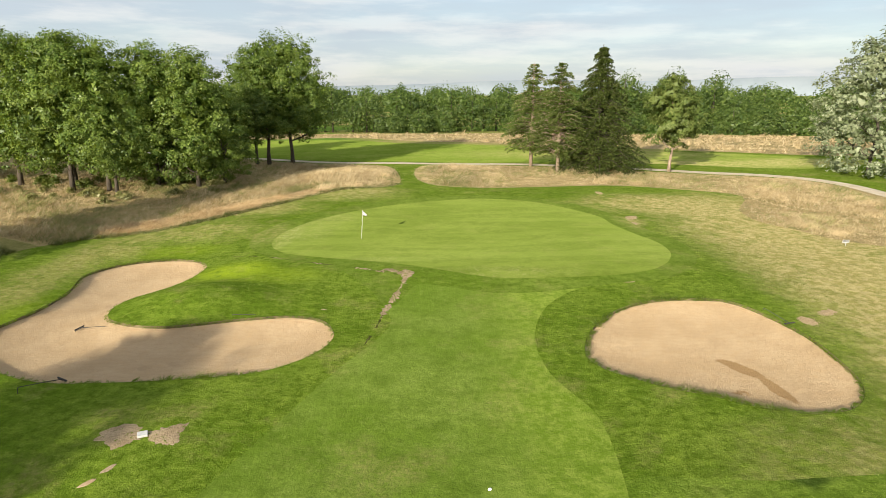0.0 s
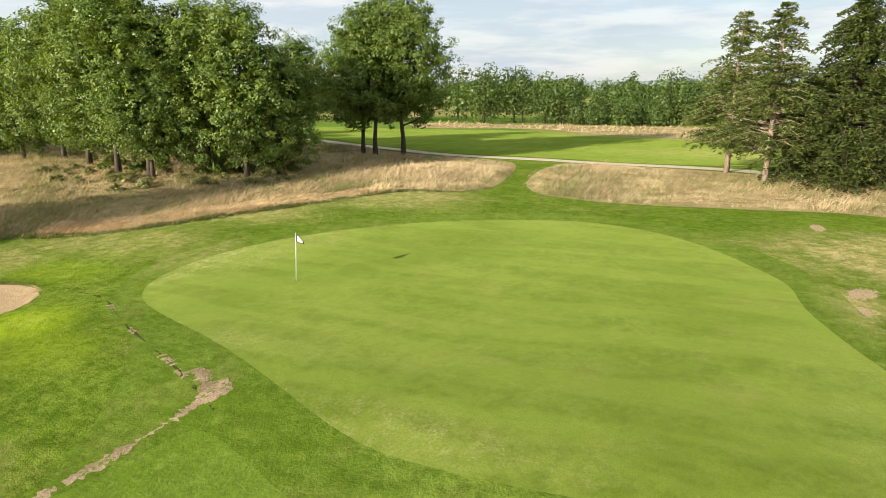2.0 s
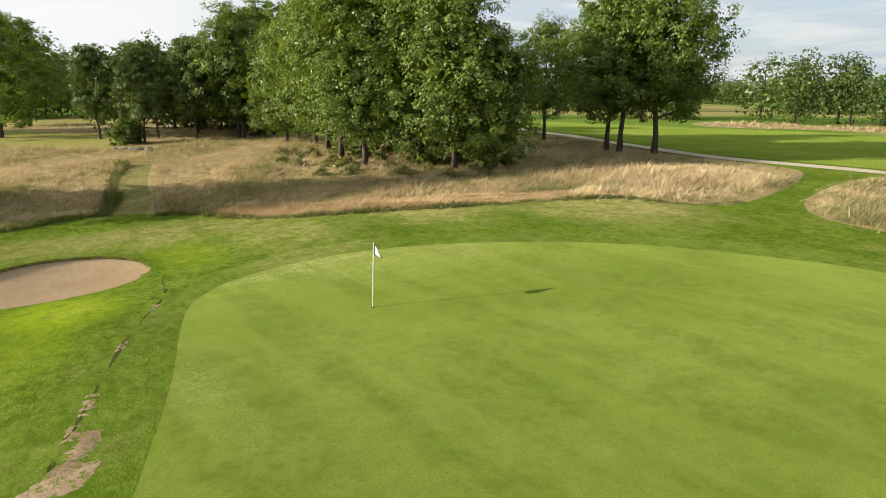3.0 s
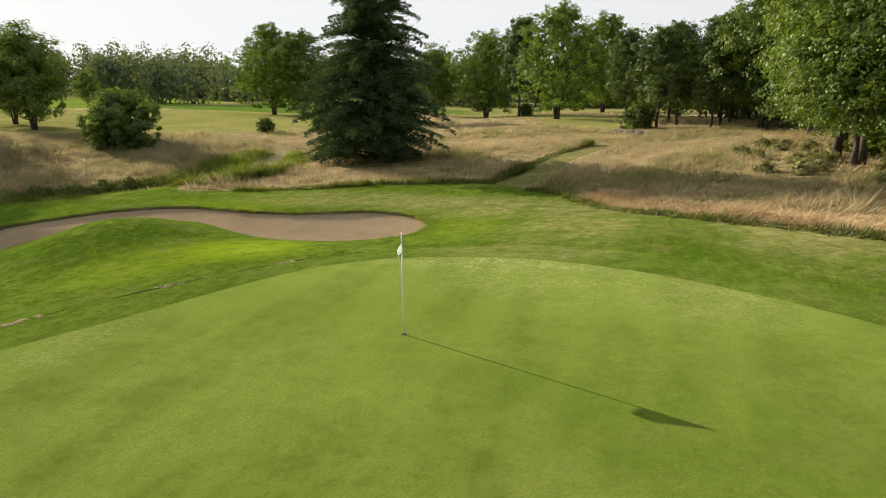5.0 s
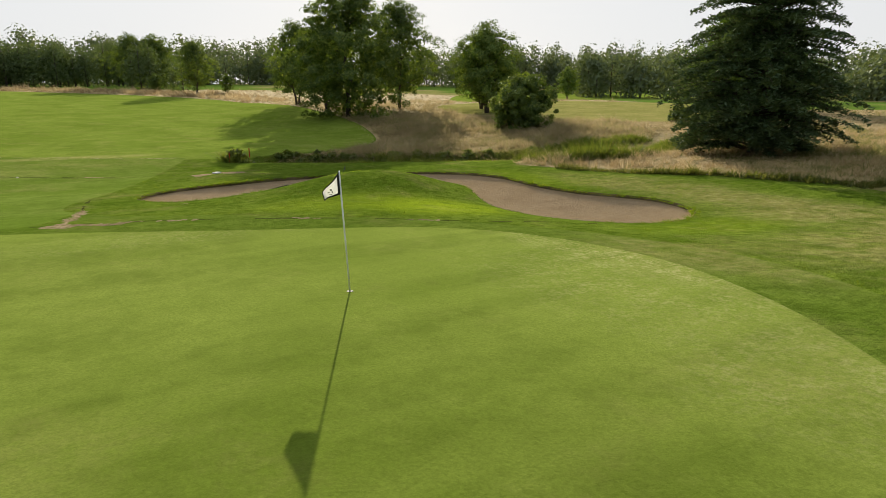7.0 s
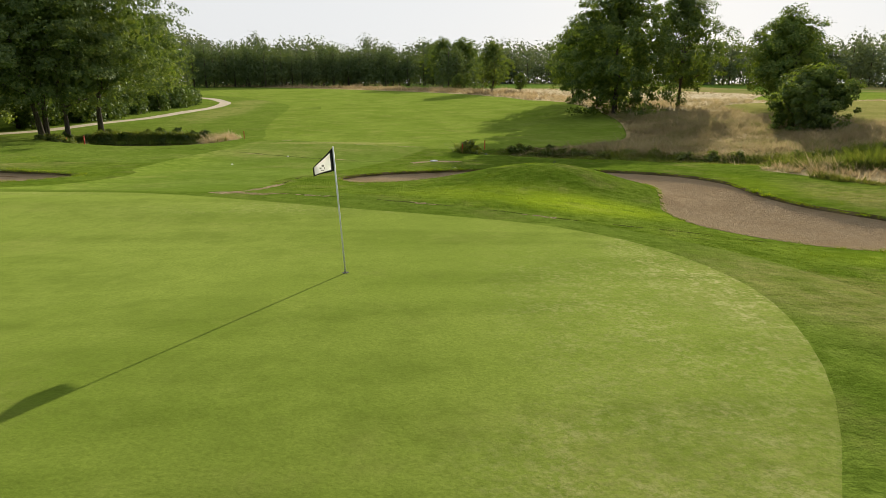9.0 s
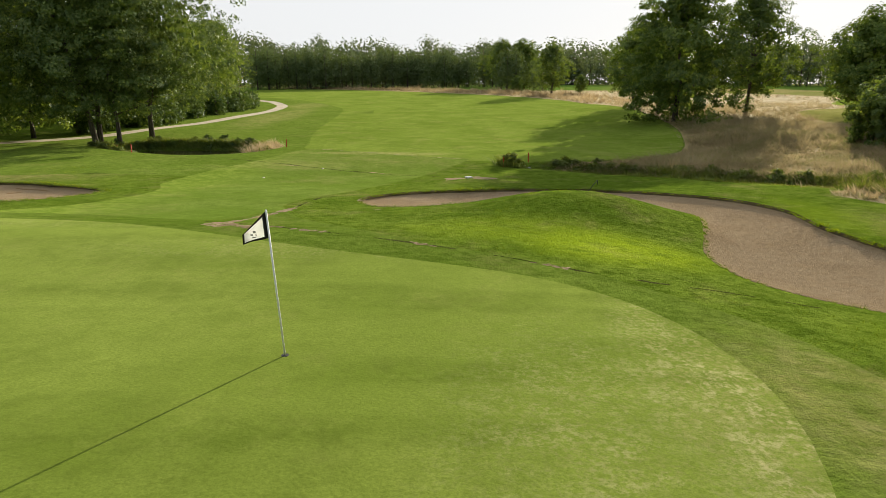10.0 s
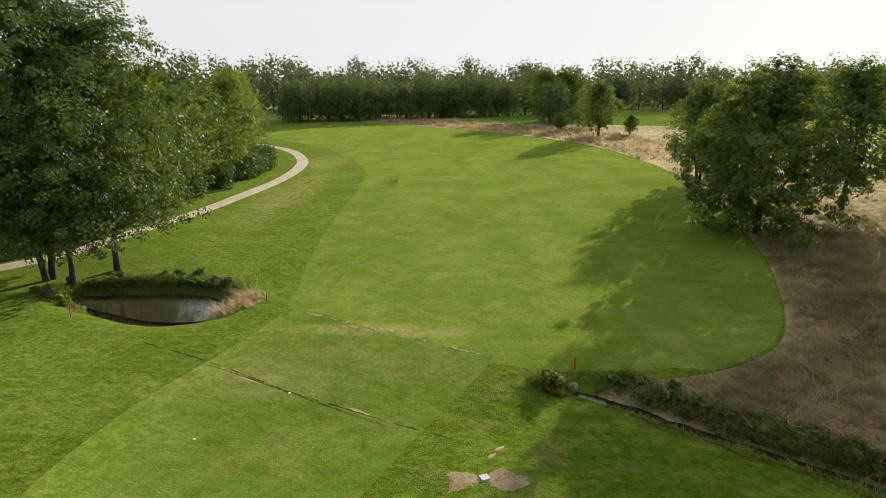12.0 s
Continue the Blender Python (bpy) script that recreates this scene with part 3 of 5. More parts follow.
ROUGH_NW = closed([(-27.5, 24.5), (-28.0, 28), (-29.3, 32.7), (-30.8, 37.2), (-31.9, 42.0), (-30.4, 45.0), (-28.3, 47.3), (-24, 49.4), (-19.6, 52.9),
                   (-16.8, 56.1), (-14.2, 59.6), (-11.3, 64.0), (-7.0, 65.4), (-5.6, 67.6), (-5.9, 73), (-7.6, 81), (-11, 83.6), (-20, 86), (-34, 92), (-50, 98), (-80, 100), (-110, 70), (-125, 40), (-120, 5), (-80, 2), (-48, 20), (-34, 23)], 3)
ROUGH_N = closed([(-3.9, 82), (-4.2, 74), (-2.3, 67.6), (2, 65.6), (6.5, 65.3), (12, 65.8), (18.4, 66.8), (25, 64), (28.6, 60.4), (25.6, 54.4), (25.4, 50.2), (27, 47.8),
                  (29.0, 44.4), (34, 42), (46, 44), (44, 57), (43.0, 64), (40.8, 69.6), (36.2, 73.2), (32, 74.6), (24, 77.5), (15, 81.0), (7.5, 83.2), (0, 84.0)], 3)
ROUGH_FAR = closed([(-42, 133), (-20, 138), (-10, 129), (10, 122), (17, 116), (38, 108), (54, 100), (70, 95), (92, 106), (92, 140), (50, 152), (12, 156), (-26, 152), (-50, 150)], 3)
ROUGH_SW = closed([(37.1, -162.5), (14.2, -152.4), (-10, -132.1), (-25.6, -114.3), (-35.8, -95.2), (-39.9, -73.1), (-38.9, -46.6), (-34.6, -15.5), (-31.3, -3.2), (-28.4, 4.2),
                   (-25.2, 8.0), (-20.8, 10.3), (-16.4, 10.9), (-17.2, 12.4), (-20, 14.3), (-23, 16.4), (-26, 19.2), (-28, 23), (-34, 23), (-48, 20), (-80, 2), (-105, -20), (-115.6, -60.6), (-103.2, -119), (-67.4, -145.3), (-21, -153.4), (16.2, -167.5), (40.1, -173.5)], 3)
PATH_SOUTH = opened([(60, 0), (44, 0.5), (34, -1.5), (29.6, -3.6), (25.3, -10.0), (23.9, -14.2), (22.7, -19.5), (21.3, -25.8), (20.0, -33.8), (18.9, -42.8), (18.5, -52.5), (19.2, -63.4), (21.5, -73.5), (26.1, -84.1), (31.6, -91.4), (40.7, -99.5), (54.9, -111.3)], 4)
PATH_NORTH = opened([(45, 40), (43.5, 52), (43.4, 60), (43.4, 66), (42.1, 69.9), (39.5, 72.6), (36.2, 74.9), (32, 76.6), (24, 79.6), (15, 83.0), (6, 85.2), (-4, 85.7), (-12.1, 86.1), (-22, 89), (-36, 95.1), (-46.4, 100.1), (-62, 106)], 4)
STRIP = opened([(-31.0, 43.8), (-34.5, 45.2), (-38.5, 46.0), (-44, 47.6), (-50.3, 49.6)], 4)
DITCH = opened([(-14.9, 10.7), (-16.9, 11.8), (-18.9, 13.3), (-21.4, 15.3), (-24.2, 17.4), (-27.4, 20.4), (-31.5, 22.8), (-38, 24.2), (-46, 22)], 3)
FIELD_WEST = closed([(-50, -6), (-57, -30), (-74, -42), (-98, -48), (-112, -28), (-106, 0), (-86, 13), (-62, 13)], 3)
FAIR_WEST = closed([(-76, -48), (-98, -86), (-130, -112), (-200, -112), (-214, -86), (-160, -62), (-122, -60), (-98, -56)], 3)
FAIR_MEADOW = closed([(-68, 52), (-76, 43.5), (-90, 40.5), (-104, 34), (-120, 20), (-128, 26), (-112, 44), (-98, 50), (-84, 55)], 3)
POND = closed([(17.6, -1.2), (14.0, -1.9), (10.4, -2.1), (8.3, -1.3), (7.0, 0.8), (7.7, 2.5), (10.3, 2.8), (13.1, 1.8), (16.0, 0.4)], 3)
POND_Z = -1.58


def bank(x, y, a, cx, cy, sx, sy):
    return a * np.exp(-(((x - cx) / sx) ** 2 + ((y - cy) / sy) ** 2) / 2)


def step(v):
    return 1 / (1 + np.exp(-np.clip(v, -40, 40)))


def land(x, y):
    """The height of the ground."""
    x, y = np.asarray(x, float), np.asarray(y, float)
    z = np.interp(y, (-4000, -400, -200, -142, -110, -75, -40, -10, 10, 20, 30, 36, 45, 60, 80, 120, 200, 600, 4000), (7.5, 7.5, 5.0, 3.1, 2.0, 0.75, -0.1, -0.9, -1.15, -1.1, -0.65, -0.25, 0, 0.7, 1.1, 1.0, 0.5, -4, -4))
    z = z + bank(x, y, -0.75, -27, 45, 6.5, 11) + bank(x, y, -0.4, -8, 16, 7, 4) + bank(x, y, 0.4, 12, 38, 6, 9) + bank(x, y, 0.3, 0, 37.5, 7, 2.2)
    z = z + bank(x, y, 1.0, -13.9, 32.0, 2.9, 1.8) + bank(x, y, -0.55, -19, 36, 3.5, 6) + bank(x, y, 0.7, -100, 40, 25, 12)
    z = z + bank(x, y, 0.30, -10.9, 19.4, 2.6, 2.0)
    z = z + 1.2 * step((-33 - x) / 2.5) * step((y + 60) / 8) * step((22 - y) / 2.5)
    z = z + 0.06 * np.sin(0.31 * x + 1.1) * np.sin(0.27 * y) * step((np.hypot(x, y - 47) - 17) / 2)
    near = (x > -60) & (x < 30) & (y > -12) & (y < 30)
    if near.any():
        d = np.full(x.shape, 99.0)
        d[near] = reach(DITCH, x[near], y[near])
        z = z - 0.85 * np.exp(-(d / 0.95) ** 2)
        d = np.full(x.shape, 99.0)
        d[near] = np.where(inside(POND, x[near], y[near]), 0, reach(POND, x[near], y[near], True))
        z = z - 1.0 * np.exp(-(d / 1.3) ** 2)
    return z


def ground_z(x, y):
    return float(land(np.array([x]), np.array([y]))[0])


def bunker_z(line, x, y):
    d = reach(line, x, y, True)
    return land(x, y) - 0.14 - 0.28 * (1 - np.exp(-d / 1.1))


def ribbon(line, half):
    d = np.gradient(line, axis=0)
    d /= np.linalg.norm(d, axis=1)[:, None]
    s = np.stack([-d[:, 1], d[:, 0]], 1) * half
    return np.vstack([line + s, (line - s)[::-1]])


from mathutils.geometry import delaunay_2d_cdt

ZONES = [("bunker_w", BUNKER_W), ("bunker_e", BUNKER_E), ("green", GREEN), ("pond", POND), ("path_s", ribbon(PATH_SOUTH, 1.0)), ("path_n", ribbon(PATH_NORTH, 0.95)),
         ("strip", ribbon(STRIP, 1.0)), ("apron", APRON), ("fair_front", FAIR_FRONT), ("field_w", FIELD_WEST), ("fair_w", FAIR_WEST), ("fair_m", FAIR_MEADOW), ("fair_south", FAIR_SOUTH), ("fair_north", FAIR_NORTH), ("edge_south", EDGE_SOUTH), ("rough_nw", ROUGH_NW), ("rough_n", ROUGH_N), ("rough_far", ROUGH_FAR), ("rough_sw", ROUGH_SW)]


def lattice(x0, x1, y0, y1, step_, jitter=0.25, hole=None):
    gx, gy = np.meshgrid(np.arange(x0, x1 + 1e-6, step_), np.arange(y0, y1 + 1e-6, step_))
    rng = np.random.default_rng(5)
    p = np.stack([gx.ravel(), gy.ravel()], 1) + rng.uniform(-jitter, jitter, (gx.size, 2)) * step_
    if hole:
        p = p[~((p[:, 0] > hole[0]) & (p[:, 0] < hole[1]) & (p[:, 1] > hole[2]) & (p[:, 1] < hole[3]))]
    return p


def lay_ground():
    near = (-34, 24, -6, 66)
    mid = (-130, 95, -160, 160)
    pts = [lattice(*near, 0.85), lattice(*mid, 5, 0.25, near), lattice(-700, 700, -700, 700, 60, 0.2, mid), lattice(-4000, 4000, -4000, 4000, 1000, 0.0, (-700, 700, -700, 700))]
    verts = [Vector(p) for block in pts for p in block]
    edges = []
    for _, line in ZONES:
        a, n = len(verts), len(line)
        verts += [Vector(p) for p in line]
        edges += [(a + i, a + (i + 1) % n) for i in range(n)]
    got, _, faces, *_ = delaunay_2d_cdt(verts, edges, [], 0, 1e-4)
    v = np.array([tuple(p) for p in got])
    f = np.array([t for t in faces if len(t) == 3], np.int32)
    a, b, c = v[f[:, 0]], v[f[:, 1]], v[f[:, 2]]
    flip = (b[:, 0] - a[:, 0]) * (c[:, 1] - a[:, 1]) - (b[:, 1] - a[:, 1]) * (c[:, 0] - a[:, 0]) < 0
    f[flip] = f[flip][:, ::-1]
    mid_ = (a + b + c) / 3
    zone = np.full(len(f), -1)
    for i in range(len(ZONES) - 1, -1, -1):
        zone[inside(ZONES[i][1], mid_[:, 0], mid_[:, 1])] = i
    return v, f, zone, mid_


LAND_V, LAND_F, LAND_ZONE, LAND_MID = lay_ground()
LAND_Z = land(LAND_V[:, 0], LAND_V[:, 1])


def zone_mesh(name, ids, mats, which=None, z=None, lips=()):
    pick = np.isin(LAND_ZONE, ids)
    f = LAND_F[pick]
    used, g = np.unique(f, return_inverse=True)
    g = g.reshape(-1, 3)
    x, y = LAND_V[used, 0], LAND_V[used, 1]
    vs = np.stack([x, y, LAND_Z[used] if z is None else z(x, y)], 1)
    idx = None if which is None else which(LAND_MID[pick])
    if len(lips):
        # turned-down turf edge round each bunker
        for line in lips:
            n = len(line)
            top = np.column_stack([line, land(line[:, 0], line[:, 1]) + 0.003])
            low = np.column_stack([line, top[:, 2] - 0.22])
            a = len(vs)
            vs = np.vstack([vs, top, low])
            i, j = np.arange(n), (np.arange(n) + 1) % n
            g = np.vstack([g, np.column_stack([a + i, a + j, a + n + j]), np.column_stack([a + i, a + n + j, a + n + i])])
            idx = None if idx is None else np.concatenate([idx, np.full(2 * n, 2)])
    return sheet(name, vs, g, mats, idx)


def zi(*names):
    return [i for i, (n, _) in enumerate(ZONES) if n in names]


def far_or_near(m):
    return np.where((np.abs(m[:, 0]) > 75) | (m[:, 1] > 104) | (m[:, 1] < -95), 1, 0)


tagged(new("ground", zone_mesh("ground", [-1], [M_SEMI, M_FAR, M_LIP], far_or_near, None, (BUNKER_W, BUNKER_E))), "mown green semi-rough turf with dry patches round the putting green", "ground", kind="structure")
tagged(new("putting_green", zone_mesh("putting_green", zi("green"), [M_GREEN])), "closely mown pale green putting surface with dry speckled edges", "putting green", kind="structure")
tagged(new("bunker_sand", zone_mesh("bunker_sand", zi("bunker_w"), [M_SAND], None, lambda x, y: bunker_z(BUNKER_W, x, y))), "raked beige sand of the long hook-shaped bunker round a grass mound", "sand bunker", "bunkers beside the green", "structure")
tagged(new("bunker_sand", zone_mesh("bunker_sand", zi("bunker_e"), [M_SAND], None, lambda x, y: bunker_z(BUNKER_E, x, y))), "beige sand of the pear-shaped bunker with a wet brown stain", "sand bunker", "bunkers beside the green", "structure")
tagged(new("apron", zone_mesh("apron", zi("apron"), [M_APRON])), "mown green collar of grass round the putting green", "apron", kind="structure")
tagged(new("fairway", zone_mesh("fairway", zi("fair_front"), [M_FRONT])), "light green mown approach strip in front of the green", "fairway", kind="structure")
tagged(new("fairway", zone_mesh("fairway", zi("fair_south"), [M_FAIR])), "wide bright green fairway running away to dark woods", "fairway", kind="structure")
tagged(new("fairway", zone_mesh("fairway", zi("fair_north"), [M_FAIR])), "green fairway beyond the dry grass with long tree shadows", "fairway", kind="structure")
tagged(new("fairway_edge", zone_mesh("fairway_edge", zi("edge_south"), [M_LINKS])), "slightly longer mown grass between fairway, pond and path", "fairway edge", kind="structure")
tagged(new("fairway", zone_mesh("fairway", zi("fair_w"), [M_FAIR])), "far green fairway between the meadow and the woods", "fairway", kind="structure")
tagged(new("fairway", zone_mesh("fairway", zi("fair_m"), [M_FIELD])), "narrow strip of pale mown grass behind the dry meadow", "fairway", kind="structure")
tagged(new("meadow", zone_mesh("meadow", zi("field_w"), [M_FIELD])), "mown yellow-green meadow behind the reeds", "meadow", kind="structure")
tagged(new("rough_ground", zone_mesh("rough_ground", zi("rough_nw", "rough_n", "rough_far", "rough_sw"), [M_ROUGH])), "brown and straw-coloured soil under tall dry grass", "rough ground", kind="structure")
tagged(new("mown_track", zone_mesh("mown_track", zi("strip"), [M_TRACK])), "narrow mown track of dry brownish grass through the rough", "track", kind="structure")
tagged(new("cart_path", zone_mesh("cart_path", zi("path_s"), [M_PATH])), "pale gravel cart path winding along the wood's edge", "path", kind="structure")
tagged(new("cart_path", zone_mesh("cart_path", zi("path_n"), [M_PATH])), "pale gravel cart path behind the tall dry grass", "path", kind="structure")
tagged(new("pond_bed", zone_mesh("pond_bed", zi("pond"), [M_DIRT])), "dark muddy bed of the small pond", "pond bed", kind="structure")


def pond_surface():
    c = POND.mean(0)
    ring = c + (POND - c) * 1.12
    vs = np.vstack([np.column_stack([ring, np.full(len(ring), POND_Z)]), [[*c, POND_Z]]])
    n = len(ring)
    i = np.arange(n)
    return sheet("pond_water", vs, np.column_stack([i, (i + 1) % n, np.full(n, n)]), [M_WATER])


def ditch_surface():
    line = DITCH[:19]
    rim = ribbon(line, 0.45)
    n = len(line)
    z = np.full(n, 0.16) + land(line[:, 0], line[:, 1])
    vs = np.column_stack([rim, np.concatenate([z, z[::-1]])])
    i = np.arange(n - 1)
    return sheet("ditch_water", vs, np.column_stack([i, i + 1, 2 * n - 2 - i, 2 * n - 1 - i])[:, ::-1], [M_WATER])


tagged(new("ditch_water", ditch_surface()), "shallow dark water in the weedy ditch", "ditch", kind="structure")
tagged(new("pond_water", pond_surface()), "still dark water of a small pond below alder trees", "pond", kind="structure")


# ---------------------------------------------------------------- plants
def cards(rng, at, facing, long, wide, droop=0.0):
    """Pointed leaves at the points, lying across their facing."""
    n = len(at)
    facing = facing / (np.linalg.norm(facing, axis=1)[:, None] + 1e-9)
    other = rng.normal(size=(n, 3))
    u = np.cross(facing, other)
    u /= np.linalg.norm(u, axis=1)[:, None] + 1e-9
    v = np.cross(facing, u)
    u, v = u * long[:, None], v * wide[:, None]
    verts = np.stack([at - 0.7 * u + v, at - 0.5 * u - v, at + u], 1).reshape(-1, 3)
    return verts, np.arange(3 * n).reshape(-1, 3)


def broad_crown(seed, height, radius, low, clumps, leaves, size, shape=0.6, ragged=0.28, clump=0.55, inner=700, core=0.62):
    """Leaves in clumps over the lobes of an uneven crown, with a thick inner mass."""
    rng = np.random.default_rng(seed)
    leaves, size, core, inner = int(1.75 * leaves), 0.94 * size, 0.58 * core if inner > 400 else 1.35 * core, 2 * inner if inner > 400 else inner
    span_ = height - low
    lobes = max(12, clumps // 11)
    u = (np.arange(lobes) + rng.uniform(0, 1, lobes)) / lobes
    ang = np.arange(lobes) * 2.39996 + rng.uniform(-0.5, 0.5, lobes)
    girth = np.sin(np.pi * np.clip(0.13 + 0.80 * u, 0, 1)) ** shape * (1.04 - 0.30 * u)
    wob = 1 + ragged * rng.uniform(-1, 0.8, lobes)
    lr = radius * rng.uniform(0.38, 0.60, lobes) * (1 - 0.25 * u)
    rad = np.maximum(radius * girth * wob - 0.62 * lr, 0) * rng.uniform(0.7, 1.0, lobes)
    lc = np.stack([rad * np.cos(ang), rad * np.sin(ang), low + 0.10 * span_ + 0.80 * span_ * u], 1)
    axis_pt = np.column_stack([np.zeros((lobes, 2)), np.full(lobes, low + 0.4 * span_)])
    out = lc - axis_pt
    out /= np.linalg.norm(out, axis=1)[:, None] + 1e-6
    k = rng.integers(0, lobes, clumps)
    d = rng.normal(size=(clumps, 3)) + out[k] * 0.55 + (0, 0, 0.15)
    d /= np.linalg.norm(d, axis=1)[:, None]
    c = lc[k] + d * (lr[k] * rng.uniform(0.70, 1.12, clumps))[:, None] * (1, 1, 0.8)
    c[:, 2] = np.maximum(c[:, 2], max(low * 0.75, 0.1))
    cd = d
    sz = clump * rng.uniform(0.6, 1.35, clumps)
    m = rng.integers(0, clumps, leaves)
    e = rng.normal(size=(leaves, 3))
    e /= np.linalg.norm(e, axis=1)[:, None]
    at = c[m] + e * (sz[m] * rng.uniform(0.15, 1.0, leaves) ** 0.5)[:, None] * (1, 1, 0.7)
    facing = cd[m] * 0.75 + e * 0.35 + (0, 0, 0.45) + rng.normal(size=(leaves, 3)) * 0.38
    s = size * rng.uniform(0.6, 1.3, leaves)
    q = rng.integers(0, lobes, inner)
    g = rng.normal(size=(inner, 3))
    ia = lc[q] * (0.86, 0.86, 1) + g / np.linalg.norm(g, axis=1)[:, None] * (0.45 * lr[q] * rng.uniform(0, 1, inner) ** 0.4)[:, None]
    at, facing = np.vstack([at, ia]), np.vstack([facing, g])
    s = np.concatenate([s, core * rng.uniform(0.8, 1.2, inner)])
    return cards(rng, at, facing, s, s * 0.66), c


def trunk_mesh(name, seed, height, radius, low, thick, stems=1, lean=0.0, mat=None, reach_=0.75, limbs=11, ends=None):
    rng = random.Random(seed)
    bm = bmesh.new()
    for s in range(stems):
        a = 2 * math.pi * (s + rng.random() * 0.6) / stems
        off = (0.35 * thick * 2.2 if stems > 1 else 0.0)
        base = Vector((off * math.cos(a), off * math.sin(a), -0.4))
        out = Vector((math.cos(a), math.sin(a), 0)) * ((0.16 if stems > 1 else 0.02) * height + lean * height)
        pts, rad = [], []
        steps = 7
        for i in range(steps + 1):
            t = i / steps
            wob = Vector((rng.uniform(-1, 1), rng.uniform(-1, 1), 0)) * 0.018 * height * (1 if i > 1 else 0)
            pts.append(base + out * t**1.2 + wob + Vector((0, 0, (0.86 * height + 0.4) * t)))
            rad.append(thick * (1.35 if i == 0 else 1.0) * (1 - 0.86 * t) * (0.75 if stems > 1 else 1))
        tube(bm, pts, rad, 8)
        for j in range(limbs):
            t = rng.uniform(max(0.12, low / height * 0.8), 0.85)
            i = min(int(t * steps), steps - 1)
            p = pts[i].lerp(pts[i + 1], t * steps - i)
            b = rng.uniform(0, 2 * math.pi)
            ln = radius * rng.uniform(0.55, 1.0) * reach_ * (1.15 - 0.6 * t)
            d = Vector((math.cos(b), math.sin(b), rng.uniform(0.25, 0.8)))
            r = thick * (1 - 0.86 * t) * 0.5
            q = [p, p + d * ln * 0.35 + Vector((0, 0, 0.02 * ln)), p + d * ln * 0.7 + Vector((rng.uniform(-.2, .2), rng.uniform(-.2, .2), 0.12 * ln)), p + d * ln + Vector((rng.uniform(-.3, .3), rng.uniform(-.3, .3), 0.1 * ln))]
            tube(bm, q, [r, r * 0.75, r * 0.45, r * 0.15], 5, False)
            for w in (1, 2):
                e = q[w] + Vector((rng.uniform(-1, 1), rng.uniform(-1, 1), rng.uniform(0.1, 0.9))) * ln * 0.4
                tube(bm, [q[w], q[w].lerp(e, 0.5) + Vector((0, 0, 0.06 * ln)), e], [r * 0.4, r * 0.25, r * 0.08], 4, False)
    me = bpy.data.meshes.new(name)
    bm.to_mesh(me)
    bm.free()
    me.materials.append(mat or M_BARK)
    return me


def broad_tree(name, seed, height, radius, low, leaves_mat, label, category="tree", clumps=420, leaves=12500, size=0.165, thick=0.24, stems=1, shape=0.55, ragged=0.22, clump=0.68, lean=0.0, bark_mat=None, limbs=11):
    ob = tagged(new(name), label, category)
    (v, f), _ = broad_crown(seed, height, radius, low, clumps, leaves, size, shape, ragged, clump)
    under("trunk", trunk_mesh("trunk", seed, height, radius, low, thick, stems, lean, bark_mat, limbs=limbs), ob)
    under("crown", sheet("crown", v, f, [leaves_mat], None, False), ob)
    return ob


